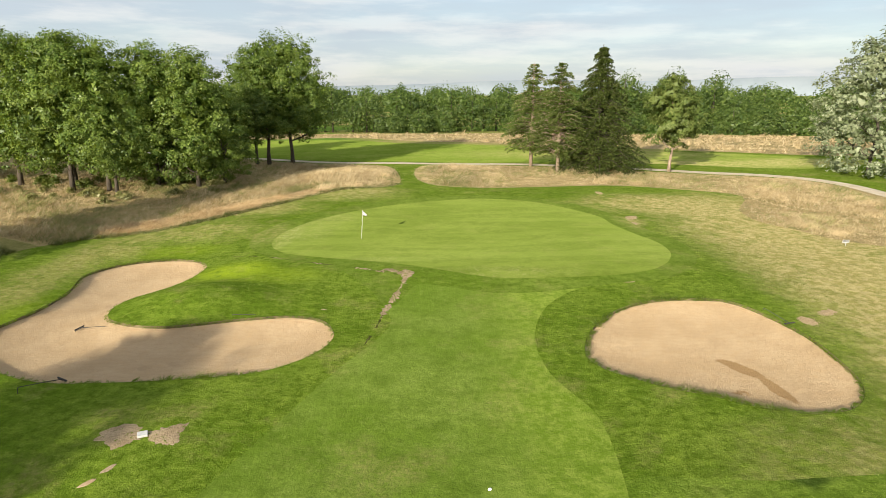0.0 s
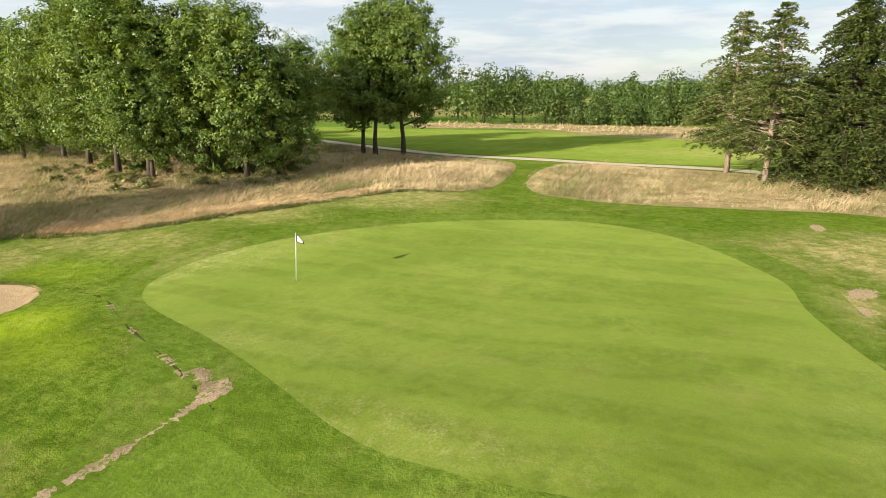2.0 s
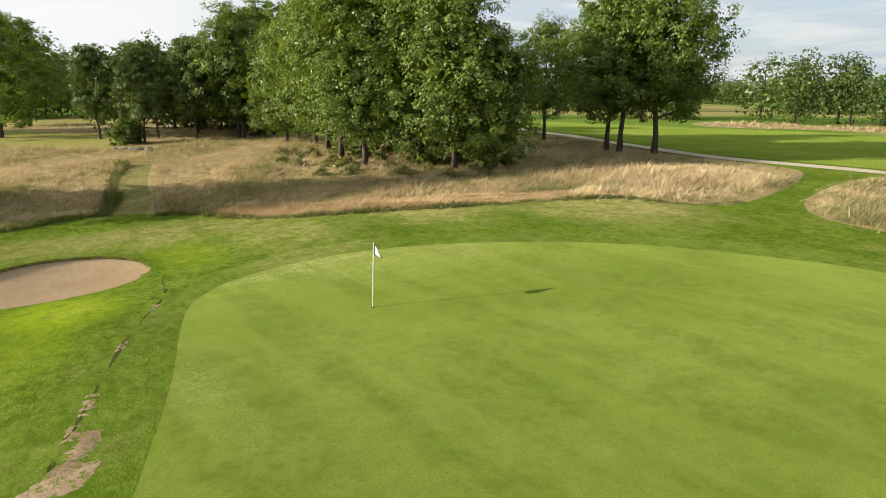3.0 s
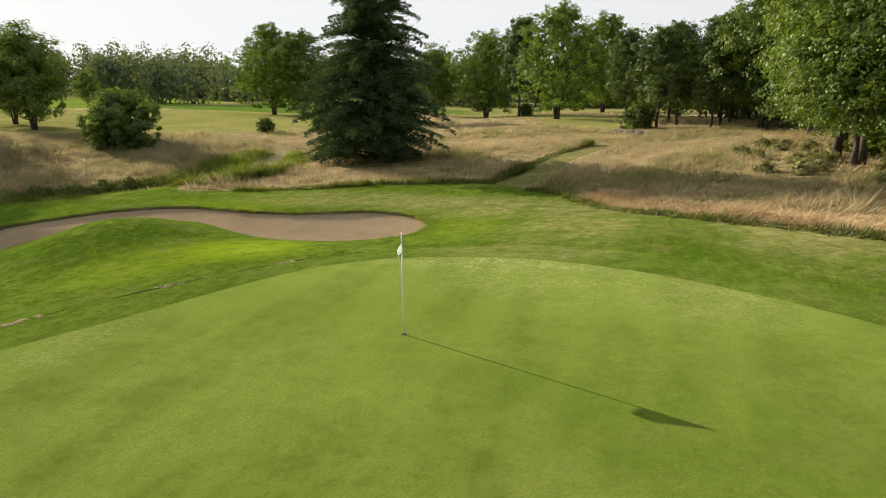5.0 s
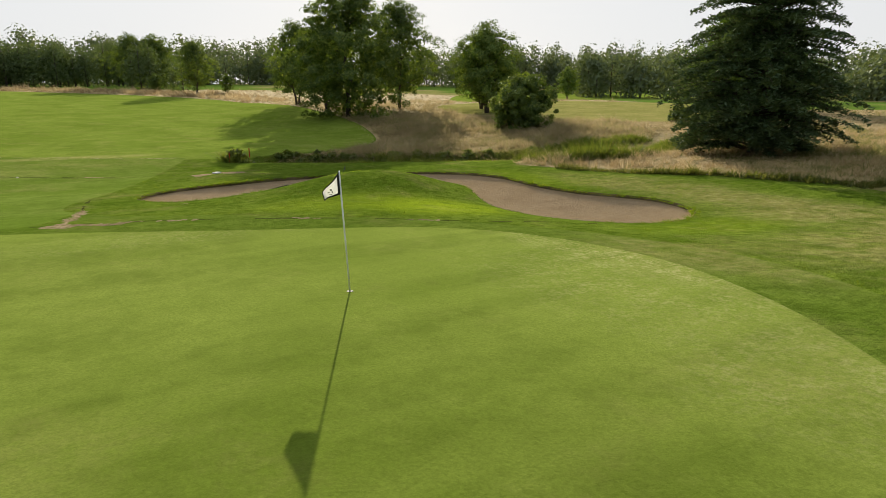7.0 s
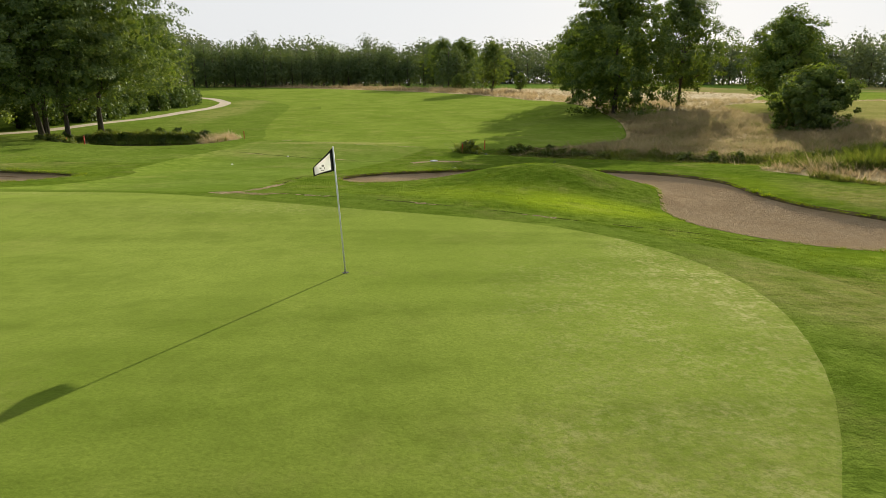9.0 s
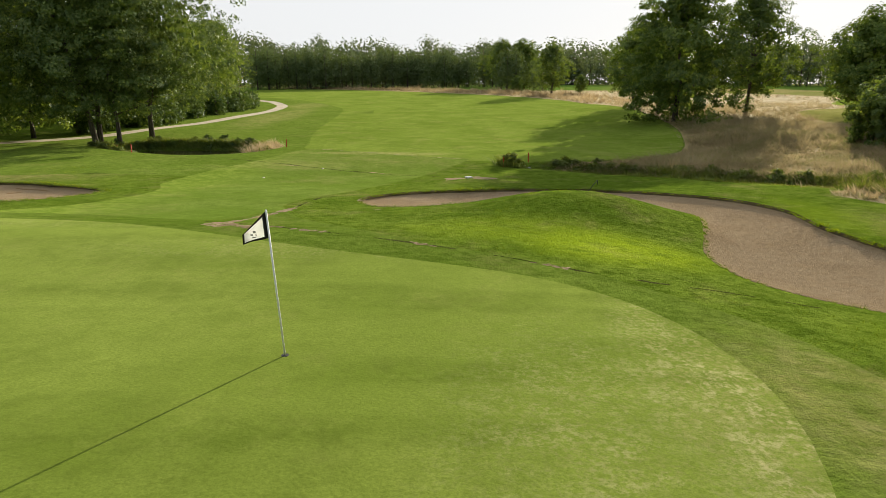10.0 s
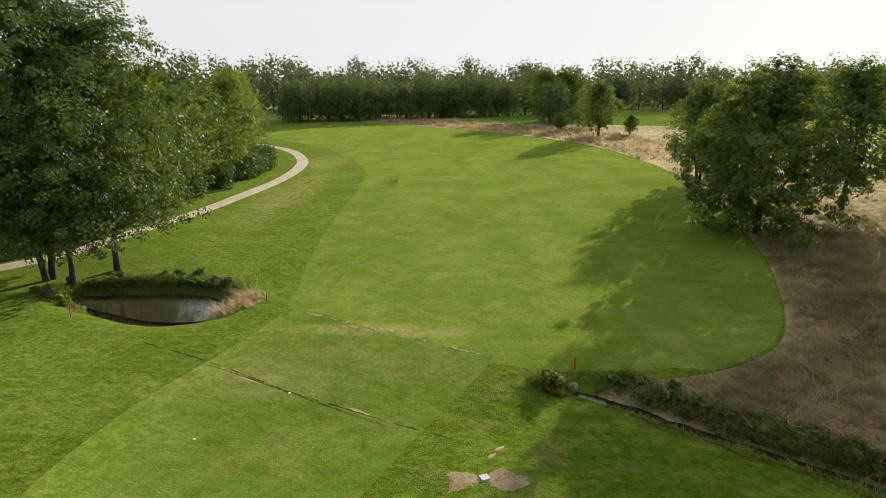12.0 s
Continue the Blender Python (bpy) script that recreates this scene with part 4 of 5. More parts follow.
def needle_tree(name, seed, height, radius, mat, label, tiers=26, per=13, spray=26, size=0.20, low=0.3, droop=0.35, sparse=0.0, up=0.0, top=0.9, bark_mat=None, thick=0.22, power=0.9, slim=0.42):
    """A conifer: whorls of boughs hung with flat sprays."""
    rng = np.random.default_rng(seed)
    ob = tagged(new(name), label, "conifer")
    bm = bmesh.new()
    tube(bm, [Vector((0, 0, -0.4)), Vector((0.03, 0, height * 0.3)), Vector((-0.04, 0.02, height * 0.65)), Vector((0, 0, height * 0.98))], [thick * 1.25, thick, thick * 0.6, 0.03], 8)
    at, face, lng = [], [], []
    for i in range(tiers):
        t = (i + rng.uniform(-0.3, 0.3)) / tiers
        z = low + (height * 0.985 - low) * max(t, 0)
        base_z = z
        full = radius * (1 - max(t, 0)) ** power * (1 - 0.25 * max(0, 0.12 - t) / 0.12)
        for j in range(max(4, int(per * (1 - 0.55 * t)))):
            if rng.random() < sparse:
                continue
            a, ln = rng.uniform(0, 2 * np.pi), full * rng.uniform(0.68, 1.12) + 0.15
            z = base_z + rng.normal(0, 0.45 * (height - low) / tiers) * (t < 0.93)
            d = np.array([np.cos(a), np.sin(a)])
            rise = up - droop * rng.uniform(0.6, 1.3)
            e = Vector((d[0] * ln, d[1] * ln, z + rise * ln * 0.55))
            m = Vector((d[0] * ln * 0.5, d[1] * ln * 0.5, z + 0.12 * ln + rise * ln * 0.12))
            tube(bm, [Vector((0, 0, z)), m, e], [0.02 + 0.012 * ln, 0.012 + 0.006 * ln, 0.006], 4, False)
            n = max(8, int(1.6 * spray * (0.35 + ln / max(radius, 0.1))))
            q = rng.uniform(0.12 if t > 0.3 else 0.3, 1.02, n)
            side = rng.normal(0, 0.20, n) * ln * (1.15 - q) + rng.normal(0, 0.06, n)
            hang = -np.abs(rng.normal(0, 0.13, n)) * (1 + 1.5 * droop)
            px, py = d[0] * ln * q - d[1] * side, d[1] * ln * q + d[0] * side
            pz = z + 4 * 0.12 * ln * q * (1 - q) + rise * ln * 0.55 * q**1.6 + hang
            at.append(np.stack([px, py, pz], 1))
            face.append(np.stack([rng.normal(0, 0.5, n) - 0.2 * d[0], rng.normal(0, 0.5, n) - 0.2 * d[1], np.full(n, 0.9)], 1))
            lng.append(size * rng.uniform(0.7, 1.4, n))
    at, face, lng = np.vstack(at), np.vstack(face), np.concatenate(lng)
    v, f = cards(rng, at, face, lng, lng * slim)
    part("trunk", bm, bark_mat or M_BARK, ob)
    under("crown", sheet("crown", v, f, [mat], None, False), ob)
    return ob


def stand(ob, x, y, turn=0.0, scale=1.0, dz=0.0, tall=1.0, tilt=(0.0, 0.0)):
    """Sets a thing on the ground."""
    ob.matrix_basis = spot(x, y, turn, scale, dz, tall, tilt)
    return ob


def spot(x, y, turn=0.0, scale=1.0, dz=0.0, tall=1.0, tilt=(0.0, 0.0)):
    return pose(x, y, ground_z(x, y) + dz, tilt[0], tilt[1], turn) @ Matrix.Diagonal((scale, scale, scale * tall, 1))


# oaks north-west of the green
OAK_LABEL = "broad oak with dense mid-green leaves standing in tall dry grass"
oak_a = broad_tree("oak_tree", 11, 15.0, 5.5, 2.3, M_OAK, OAK_LABEL, clumps=620, leaves=13500, size=0.145)
oak_b = broad_tree("oak_tree", 12, 14.0, 5.0, 0.9, M_OAK, "oak with low leafy boughs hanging to the dry grass", clumps=600, leaves=15000, size=0.14, shape=0.45, stems=1)
oak_c = broad_tree("oak_tree", 13, 16.2, 6.1, 3.6, M_OAK, "tall airy oak with bare lower trunk beside the fairway", clumps=560, leaves=14000, size=0.145, shape=0.55, ragged=0.3, thick=0.26)
stand(oak_a, -35.2, 63.4, 20)
stand(oak_b, -27.0, 66.2, 100)
stand(oak_c, -21.5, 84.9, 0, 1.02)
for ob, rows in ((oak_a, ((-40.5, 66.5, 140, 1.05), (-46.3, 66.2, 260, 1.08), (-43.0, 74.0, 75, 0.95), (-53.0, 68.5, 200, 0.98), (-67, 65.5, 310, 1.05), (-39.0, 63.4, 75, 1.05), (-34.0, 62.6, 10, 0.72))),
                 (oak_b, ((-31.6, 66.6, 220, 1.03), (-58, 67.5, 40, 0.95), (-25.0, 68.5, 330, 0.72))),
                 (oak_c, ((-24.4, 83.9, 120, 0.98), (-26.2, 84.4, 230, 0.86), (-38.8, 90.0, 60, 0.8)))):
    tagged(ob, group="oaks by the green")
    for x, y, turn, s in rows:
        copy_thing(ob, spot(x, y, turn, s))

# conifers and the silver tree north-east
spruce = stand(needle_tree("spruce_tree", 21, 15.4, 6.6, M_SPRUCE, "dark green spruce with drooping boughs to the ground", tiers=30, per=19, spray=80, size=0.17, droop=0.34, power=0.8), 18.4, 78.2)
pine_a = stand(needle_tree("pine_tree", 22, 13.4, 4.0, M_PINE, "tall thin pine with a bare pale trunk in dry grass", tiers=34, per=12, spray=46, size=0.18, slim=0.34, low=2.2, droop=0.06, sparse=0.3, power=0.5, bark_mat=M_PINEBARK, thick=0.2), 13.3, 77.0)
copy_thing(pine_a, spot(10.7, 82.5, 140, 1.0))
pine_c = broad_tree("pine_tree", 24, 11.2, 4.2, 3.6, M_PINE, "pine with a leaning ivy-wrapped pale trunk and a rounded crown", "conifer", clumps=240, leaves=9000, size=0.15, shape=0.8, ragged=0.4, clump=0.5, bark_mat=M_PINEBARK, thick=0.2)
stand(pine_c, 27.2, 77.4, 40)
willow = broad_tree("silver_poplar", 25, 15.8, 7.2, 0.6, M_SILVER, "large tree with pale silvery leaves beside the gravel path", clumps=528, leaves=11500, size=0.2, shape=0.5)
stand(willow, 49.5, 74.0)

# the west side
cedar = stand(needle_tree("fir_tree", 31, 16.4, 6.0, M_CEDAR, "large blue-green fir with layered boughs to the ground", tiers=30, per=22, spray=150, size=0.16, droop=0.10, up=0.10, power=0.62, thick=0.3, slim=0.36), -40.6, 32.4)
bush = broad_tree("bush", 32, 4.4, 3.4, 0.1, M_DARK, "dense dark green bush in the dry meadow", "bush", clumps=240, leaves=8000, size=0.13, shape=0.42, ragged=0.2, clump=0.42, stems=3, thick=0.08)
stand(bush, -41.0, 9.6)
multi = broad_tree("small_tree", 33, 10.2, 4.6, 1.6, M_OAK, "rounded small tree on several thin stems in the meadow", clumps=272, leaves=8000, stems=4, thick=0.14, size=0.15)
stand(multi, -54.4, -13.4, 30, 1.08)
tagged(multi, group="meadow trees")
lime = broad_tree("maple_tree", 34, 15.8, 7.4, 2.0, M_LIME, "bright green spreading tree on forked stems", clumps=480, leaves=11000, stems=3, thick=0.26, size=0.21, shape=0.55)
stand(lime, -91.0, 43.2)
tagged(lime, group="meadow trees")
for x, y, turn, s in ((-112, 29, 80, 0.95), (-104, -10, 160, 1.0), (-100, -2, 20, 0.9), (-72, 72, 240, 1.05), (-120, 50, 300, 1.1)):
    copy_thing(lime, spot(x, y, turn, s))
for x, y, turn, s in ((-60, -22, 200, 1.0), (-117, 18, 100, 1.15), (-131, -76, 10, 0.75)):
    copy_thing(multi, spot(x, y, turn, s))
fir_b = broad_tree("pine_tree", 35, 16.5, 4.4, 3.6, M_DUSK, "dark pine with an uneven crown over a bare stem", "conifer", clumps=380, leaves=7500, size=0.19, shape=0.5, ragged=0.42, clump=0.6, thick=0.2)
stand(fir_b, -104.0, 36.0)
tagged(fir_b, group="dark pines at the meadow's edge")
for x, y, turn, s in ((-70.7, 55.5, 50, 0.68), (-74.0, 58.0, 150, 0.72), (-79.0, 52.5, 220, 0.70), (-82, 58, 10, 0.74), (-69, 61, 310, 0.72), (-75, 63, 200, 0.76), (-80, 65, 20, 0.8), (-86, 67, 80, 0.8), (-66.5, 66, 140, 0.76)):
    copy_thing(fir_b, spot(x, y, turn, s))

# south-west trees beside the fairway
ash = broad_tree("ash_tree", 41, 14.4, 7.3, 0.3, M_DARK, "big dark tree with boughs sweeping to the dry grass", clumps=640, leaves=21000, shape=0.5, thick=0.3, size=0.18, ragged=0.32)
stand(ash, -35.8, -17.2, 195)
tagged(ash, group="trees along the fairway")
ash_b = broad_tree("ash_tree", 42, 14.8, 6.2, 2.2, M_DARK, "dark rounded tree on a forked stem in the meadow", clumps=460, leaves=11500, stems=2, thick=0.28, shape=0.8)
stand(ash_b, -48.5, -26.8)
tagged(ash_b, group="trees along the fairway")
copy_thing(ash_b, spot(-40.9, -47.7, 130, 0.88))
# added tree, mostly hidden behind the ash, to close gaps in the fairway shadow
copy_thing(multi, spot(-38.6, -30.2, 130, 1.05))
copy_thing(ash_b, spot(-40.4, -117.4, 30, 0.88))
copy_thing(ash, spot(-40.0, -167.0, 60, 1.08))
copy_thing(ash_b, spot(-32, -165.0, 200, 1.08))
copy_thing(multi, spot(-32.5, -129, 50, 0.42))
copy_thing(multi, spot(-48.9, -120.6, 250, 0.44))

# alders by the pond and the wood along the path
alder = broad_tree("alder_tree", 51, 20.5, 7.6, 2.4, M_ALDER, "tall dark alder leaning over the pond", clumps=760, leaves=26000, shape=0.45, stems=2, thick=0.26, ragged=0.38, size=0.125)
stand(alder, 21.4, -3.6, 10, 1.12)
tagged(alder, group="trees along the path")
alder_b = broad_tree("alder_tree", 52, 18.0, 7.0, 2.6, M_ALDER, "tall alder with a slim trunk on the pond's bank", clumps=640, leaves=22000, shape=0.45, thick=0.2, ragged=0.38, size=0.125)
stand(alder_b, 17.8, -6.2, 80, 1.12)
tagged(alder_b, group="trees along the path")
copy_thing(alder_b, spot(19.3, -3.0, 300, 0.85))
alder_c = broad_tree("alder_tree", 53, 18.0, 7.2, 1.4, M_DARK, "leafy dark tree at the wood's edge beside the path", clumps=460, leaves=8000, shape=0.42, thick=0.2, ragged=0.4, size=0.175)
stand(alder_c, 30, -8, 140, 0.9)
tagged(alder_c, group="trees along the path")
for x, y, turn, s in ((29, -14, 30, 0.9), (30.5, -22.5, 100, 0.94), (28.5, -30, 190, 0.82), (33, -36, 250, 0.98), (28.5, -42, 320, 0.85), (29.5, -50, 60, 0.9), (29.0, -58, 150, 0.96), (31, -66, 15, 0.92)):
    copy_thing(alder_c, spot(x, y, turn, s))
for x, y, turn, s in ((37, -8, 120, 1.05), (29.5, 0.5, 230, 0.95), (39, 2, 60, 1.0)):
    copy_thing(alder_c, spot(x, y, turn, s))


def far_crown(rng, h, r, leaves, size):
    """A far tree: leaves over a few large overlapping masses."""
    n = 9
    u = (np.arange(n) + rng.uniform(0, 1, n)) / n
    a = np.arange(n) * 2.4 + rng.uniform(-0.5, 0.5, n)
    br = r * rng.uniform(0.48, 0.66, n) * (1 - 0.08 * u)
    d = r * 0.66 * np.sin(np.pi * (0.28 + 0.56 * u)) * rng.uniform(0.6, 1.1, n)
    c = np.stack([d * np.cos(a), d * np.sin(a), 0.20 * h + 0.56 * h * u], 1)
    k = rng.choice(n, leaves, p=br**2 / np.sum(br**2))
    e = rng.normal(size=(leaves, 3))
    e /= np.linalg.norm(e, axis=1)[:, None]
    dent = 1 - 0.16 * np.abs(np.sin(4 * e[:, 0] + 3 * k) * np.sin(5 * e[:, 2] + k)) - 0.06 * np.abs(rng.normal(size=leaves))
    at = c[k] + e * (br[k] * dent)[:, None] * (1, 1, 1.1)
    ln = size * rng.uniform(0.6, 1.3, leaves)
    q = rng.integers(0, n, 180)
    g = rng.normal(size=(180, 3))
    at = np.vstack([at, c[q] + g / np.linalg.norm(g, axis=1)[:, None] * (br[q] * rng.uniform(0.35, 0.78, 180))[:, None]])
    e, ln = np.vstack([e, g]), np.concatenate([ln, np.full(180, 0.11 * r)])
    leaves += 180
    return cards(rng, at, e + (0, 0, 0.3) + 0.45 * rng.normal(size=(leaves, 3)), ln, 0.7 * ln)


def woods(name, seed, rows, mat, label, leaves=800, size=0.42, low=0.05):
    """Far trees, too many to count, in one mesh."""
    rng = np.random.default_rng(seed)
    vs, fs, n = [], [], 0
    for x, y, h, r in rows:
        v, f = far_crown(rng, h, r, int(1.3 * leaves), size * rng.uniform(0.9, 1.15))
        m = 110
        g = rng.normal(size=(m, 3))
        a, q = rng.uniform(0, 6.283, m), r * np.sqrt(rng.uniform(0, 1, m)) * 0.95
        sv, sf = cards(rng, np.column_stack([q * np.cos(a), q * np.sin(a), rng.uniform(0.0, 0.5 * h, m)]), g, np.full(m, 0.10 * r), np.full(m, 0.08 * r))
        f = np.vstack([f, sf + len(v)])
        v = np.vstack([v, sv])
        v = v + (x, y, ground_z(x, y) - 0.2)
        vs.append(v), fs.append(f + n)
        n += len(v)
    bm = bmesh.new()
    for x, y, h, r in rows:
        z = ground_z(x, y)
        tube(bm, [Vector((x, y, z - 0.4)), Vector((x + 0.1, y, z + h * 0.45)), Vector((x, y, z + h * 0.8))], [0.24, 0.16, 0.05], 5)
    me = sheet(name, np.vstack(vs), np.vstack(fs), [mat], None, False)
    ob = tagged(new(name, me), label, "woods", kind="stuff")
    part("stems", bm, M_BARK, ob)
    return ob


def belt(seed, points, spread, gap, h, r):
    """Places for trees along a line."""
    rng = np.random.default_rng(seed)
    line = np.array(points, float)
    seg = np.hypot(*np.diff(line, axis=0).T)
    out, run = [], np.concatenate([[0], np.cumsum(seg)])
    s = 0.0
    while s < run[-1]:
        x, y = np.interp(s, run, line[:, 0]), np.interp(s, run, line[:, 1])
        out.append((x + rng.normal(0, spread), y + rng.normal(0, spread), h * rng.uniform(0.72, 1.22), r * rng.uniform(0.75, 1.25)))
        s += gap * rng.uniform(0.7, 1.3)
    return out


woods("hedge_trees", 61, belt(1, [(-75, 150), (-42, 158), (-30, 160)], 3, 5, 14, 4.5) + belt(2, [(-30, 160), (-18, 161)], 1.5, 3.4, 11.5, 4.0) + belt(30, [(-19, 159), (1, 161)], 1.2, 2.4, 5.6, 2.6)
      + belt(31, [(1, 164), (16, 165)], 2, 3.8, 12.5, 4.5) + belt(32, [(16, 164), (42, 162)], 2, 4.0, 9.5, 3.8) + belt(3, [(38, 170), (52, 168), (68, 165)], 3, 3.6, 15.5, 5.6)
      + belt(33, [(66, 166), (100, 160), (135, 150)], 3, 4.4, 11.8, 5.0) + belt(4, [(38, 155), (70, 152), (100, 148), (128, 142)], 1.6, 3.4, 6.0, 3.4), M_WOODS, "dense mixed hedge trees behind the far dry grass", 1400, 0.23)
woods("far_woods", 62, belt(5, [(-140, 210), (-60, 250), (20, 330), (90, 330), (160, 260), (260, 240)], 10, 8, 15, 6) + belt(6, [(-300, 420), (-60, 470), (200, 470), (420, 380)], 18, 12, 18, 9), M_WOODS, "distant woods along the fields to the north", 300, 0.6)
woods("far_woods", 68, belt(16, [(-600, 900), (-100, 1000), (400, 1000), (800, 800)], 40, 24, 22, 18), M_WOODS, "faint woods on the northern horizon", 130, 2.0)
woods("dark_woods", 63, belt(7, [(48, -155), (28, -164), (8, -178), (-20, -190)], 1.6, 2.3, 14.2, 3.6) + belt(8, [(54, -164), (20, -182), (-24, -196), (-48, -206)], 2, 2.6, 15.5, 4.2)
      + belt(9, [(-30, -152), (-40, -147)], 3, 3.5, 14, 4.5), M_SHADE, "dark row of woodland trees closing the fairway", 950, 0.25, 0.08)
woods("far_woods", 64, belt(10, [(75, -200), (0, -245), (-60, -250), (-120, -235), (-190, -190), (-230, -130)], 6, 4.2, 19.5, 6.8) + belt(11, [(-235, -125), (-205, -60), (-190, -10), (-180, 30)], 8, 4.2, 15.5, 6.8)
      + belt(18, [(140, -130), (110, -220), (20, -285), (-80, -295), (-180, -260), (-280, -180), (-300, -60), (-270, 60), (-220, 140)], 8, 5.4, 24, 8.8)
      + belt(12, [(-170, -110), (-150, -75), (-165, -40)], 5, 7, 14, 5.5), M_HAZYWOOD, "woodland edge far beyond the meadow", 270, 0.6, 0.0)
woods("far_woods", 65, belt(13, [(-180, 30), (-160, 55), (-135, 75), (-105, 92), (-90, 108)], 5, 4.5, 17, 6), M_WOODS, "woodland edge beyond the bright trees", 550, 0.45, 0.0)
woods("wood_edge", 66, belt(14, [(48, 8), (50, -20), (46, -45), (40, -75), (38, -90), (60, -140)], 3, 5, 18, 4.6), M_DARK, "deep dark wood behind the path", 900, 0.34)
woods("wood_edge", 69, belt(40, [(-66, 73), (-80, 73), (-92, 69), (-100, 61)], 2, 3.0, 11.0, 4.2), M_WOODS, "dense dark wood behind the pines", 1000, 0.28)
woods("undergrowth", 67, belt(15, [(28, -12), (26.5, -22), (25.5, -34), (24.5, -46), (24.8, -58), (27, -68), (31, -76)], 0.8, 1.7, 3.2, 1.7) + belt(17, [(33, 0), (40, 4), (52, 6)], 0.8, 2.0, 3.0, 1.8), M_WOODS, "bushy undergrowth at the wood's edge beside the path", 420, 0.2)



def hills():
    """Low far hills on the northern skyline, with haze put into their colour."""
    k = Nodes("hazy_far_hill")
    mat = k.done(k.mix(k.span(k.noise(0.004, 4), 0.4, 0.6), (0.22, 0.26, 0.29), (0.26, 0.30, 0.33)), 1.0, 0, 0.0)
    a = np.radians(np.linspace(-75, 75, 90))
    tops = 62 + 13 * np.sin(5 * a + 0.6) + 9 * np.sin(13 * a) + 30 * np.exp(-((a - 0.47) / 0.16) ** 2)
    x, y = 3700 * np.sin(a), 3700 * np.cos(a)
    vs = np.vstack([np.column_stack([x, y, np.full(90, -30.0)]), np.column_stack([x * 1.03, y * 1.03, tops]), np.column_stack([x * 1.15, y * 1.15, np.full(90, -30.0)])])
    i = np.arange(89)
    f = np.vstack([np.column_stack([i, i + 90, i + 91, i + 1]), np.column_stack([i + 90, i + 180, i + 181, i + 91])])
    return tagged(new("backdrop", sheet("backdrop", vs, f, [mat])), "low hills along the far horizon, coloured blue-grey with haze", "hills", kind="structure")


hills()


# tall grass
def blades(name, seed, poly, count, height, mat, label, lean=0.75, width=0.03, keep=None, clump=0.5, clear=None, category="tall grass", edge=1.6):
    """Tall grass: bent blades in tussocks, over a zone."""
    rng = np.random.default_rng(seed)
    lo, hi = poly.min(0), poly.max(0)
    got = np.zeros((0, 2))
    while len(got) < count // 12:
        p = rng.uniform(lo, hi, (count, 2))
        ok = inside(poly, p[:, 0], p[:, 1])
        if keep is not None:
            ok &= rng.uniform(0, 1, count) < keep(p[:, 0], p[:, 1])
        got = np.vstack([got, p[ok]])
    c = got[: count // 12]
    tone = 0.75 + 0.35 * np.sin(0.9 * c[:, 0] + 1.7 * np.sin(0.6 * c[:, 1])) * np.sin(0.8 * c[:, 1] + seed)
    k = np.repeat(np.arange(len(c)), 12)
    sway = rng.normal(0, 0.6, (len(c), 2))
    girth, vigour = rng.uniform(0.5, 1.3, len(c)), rng.uniform(0.4, 1.5, len(c))
    n = len(k)
    p = c[k] + rng.normal(0, clump * 0.42, (n, 2)) * girth[k][:, None]
    if clear is not None:
        ok = clear(p[:, 0], p[:, 1])
        p, k = p[ok], k[ok]
        n = len(k)
    h = height * np.clip(tone[k], 0.45, 1.2) * rng.uniform(0.5, 1.25, n)
    h *= vigour[k]
    h *= 0.72 + 0.4 * np.sin(0.33 * p[:, 0] + 1.3 * np.sin(0.21 * p[:, 1])) * np.sin(0.29 * p[:, 1] + 0.7)
    if edge:
        h *= np.clip(0.3 + reach(poly, p[:, 0], p[:, 1], True) / edge, 0, 1)
    a = rng.uniform(0, 2 * np.pi, n)
    w = width * rng.uniform(0.6, 1.5, n)
    side = np.stack([np.cos(a), np.sin(a)], 1) * w[:, None]
    wind = np.array([0.45, 0.35])
    bend = (rng.normal(0, 0.5, (n, 2)) + sway[k] + wind) * (lean * h)[:, None]
    z = land(p[:, 0], p[:, 1]) - 0.04
    v = np.empty((n, 3, 3))
    v[:, 0, :2], v[:, 0, 2] = p - side, z
    v[:, 1, :2], v[:, 1, 2] = p + side, z
    v[:, 2, :2], v[:, 2, 2] = p + bend, z + h
    f = np.arange(3 * n).reshape(-1, 3)
    return tagged(new(name, sheet(name, v.reshape(-1, 3), f, [mat], None, False)), label, category, kind="stuff")


def near_green(x, y):
    d = np.hypot(x + 2, y - 47)
    return np.clip(1.25 - d / 75, 0.06, 1)


HAY = closed([(-28.0, 47.8), (-23.8, 49.9), (-19.4, 53.4), (-16.6, 56.6), (-14.0, 60.1), (-11.2, 64.3), (-13.5, 64.6), (-17.5, 60.4), (-20.5, 57.4), (-24.5, 53.6), (-29, 50.5)], 3)


def off_pond(x, y):
    return (reach(DITCH, x, y) > 0.7) & (reach(STRIP, x, y) > 1.25) & ~inside(HAY, x, y) & ~inside(FIELD_WEST, x, y) & ~inside(FAIR_MEADOW, x, y) & ~inside(FAIR_WEST, x, y)


def patchy(x, y):
    """More of it in drifts."""
    return near_green(x, y) * np.clip(0.5 + 1.4 * np.sin(0.23 * x + 1.9 * np.sin(0.11 * y)) * np.sin(0.19 * y + 0.8 + np.sin(0.13 * x)), 0.03, 1)


blades("tall_grass", 71, ROUGH_NW, 150000, 0.62, M_STRAW, "tall straw-coloured dry grass bent by wind", keep=near_green, clear=off_pond, width=0.021, lean=1.0)
blades("tall_grass", 80, ROUGH_NW, 95000, 0.58, M_GREENISH, "half-green grass in drifts among the dry stems", keep=patchy, clear=off_pond, width=0.022, lean=1.0)
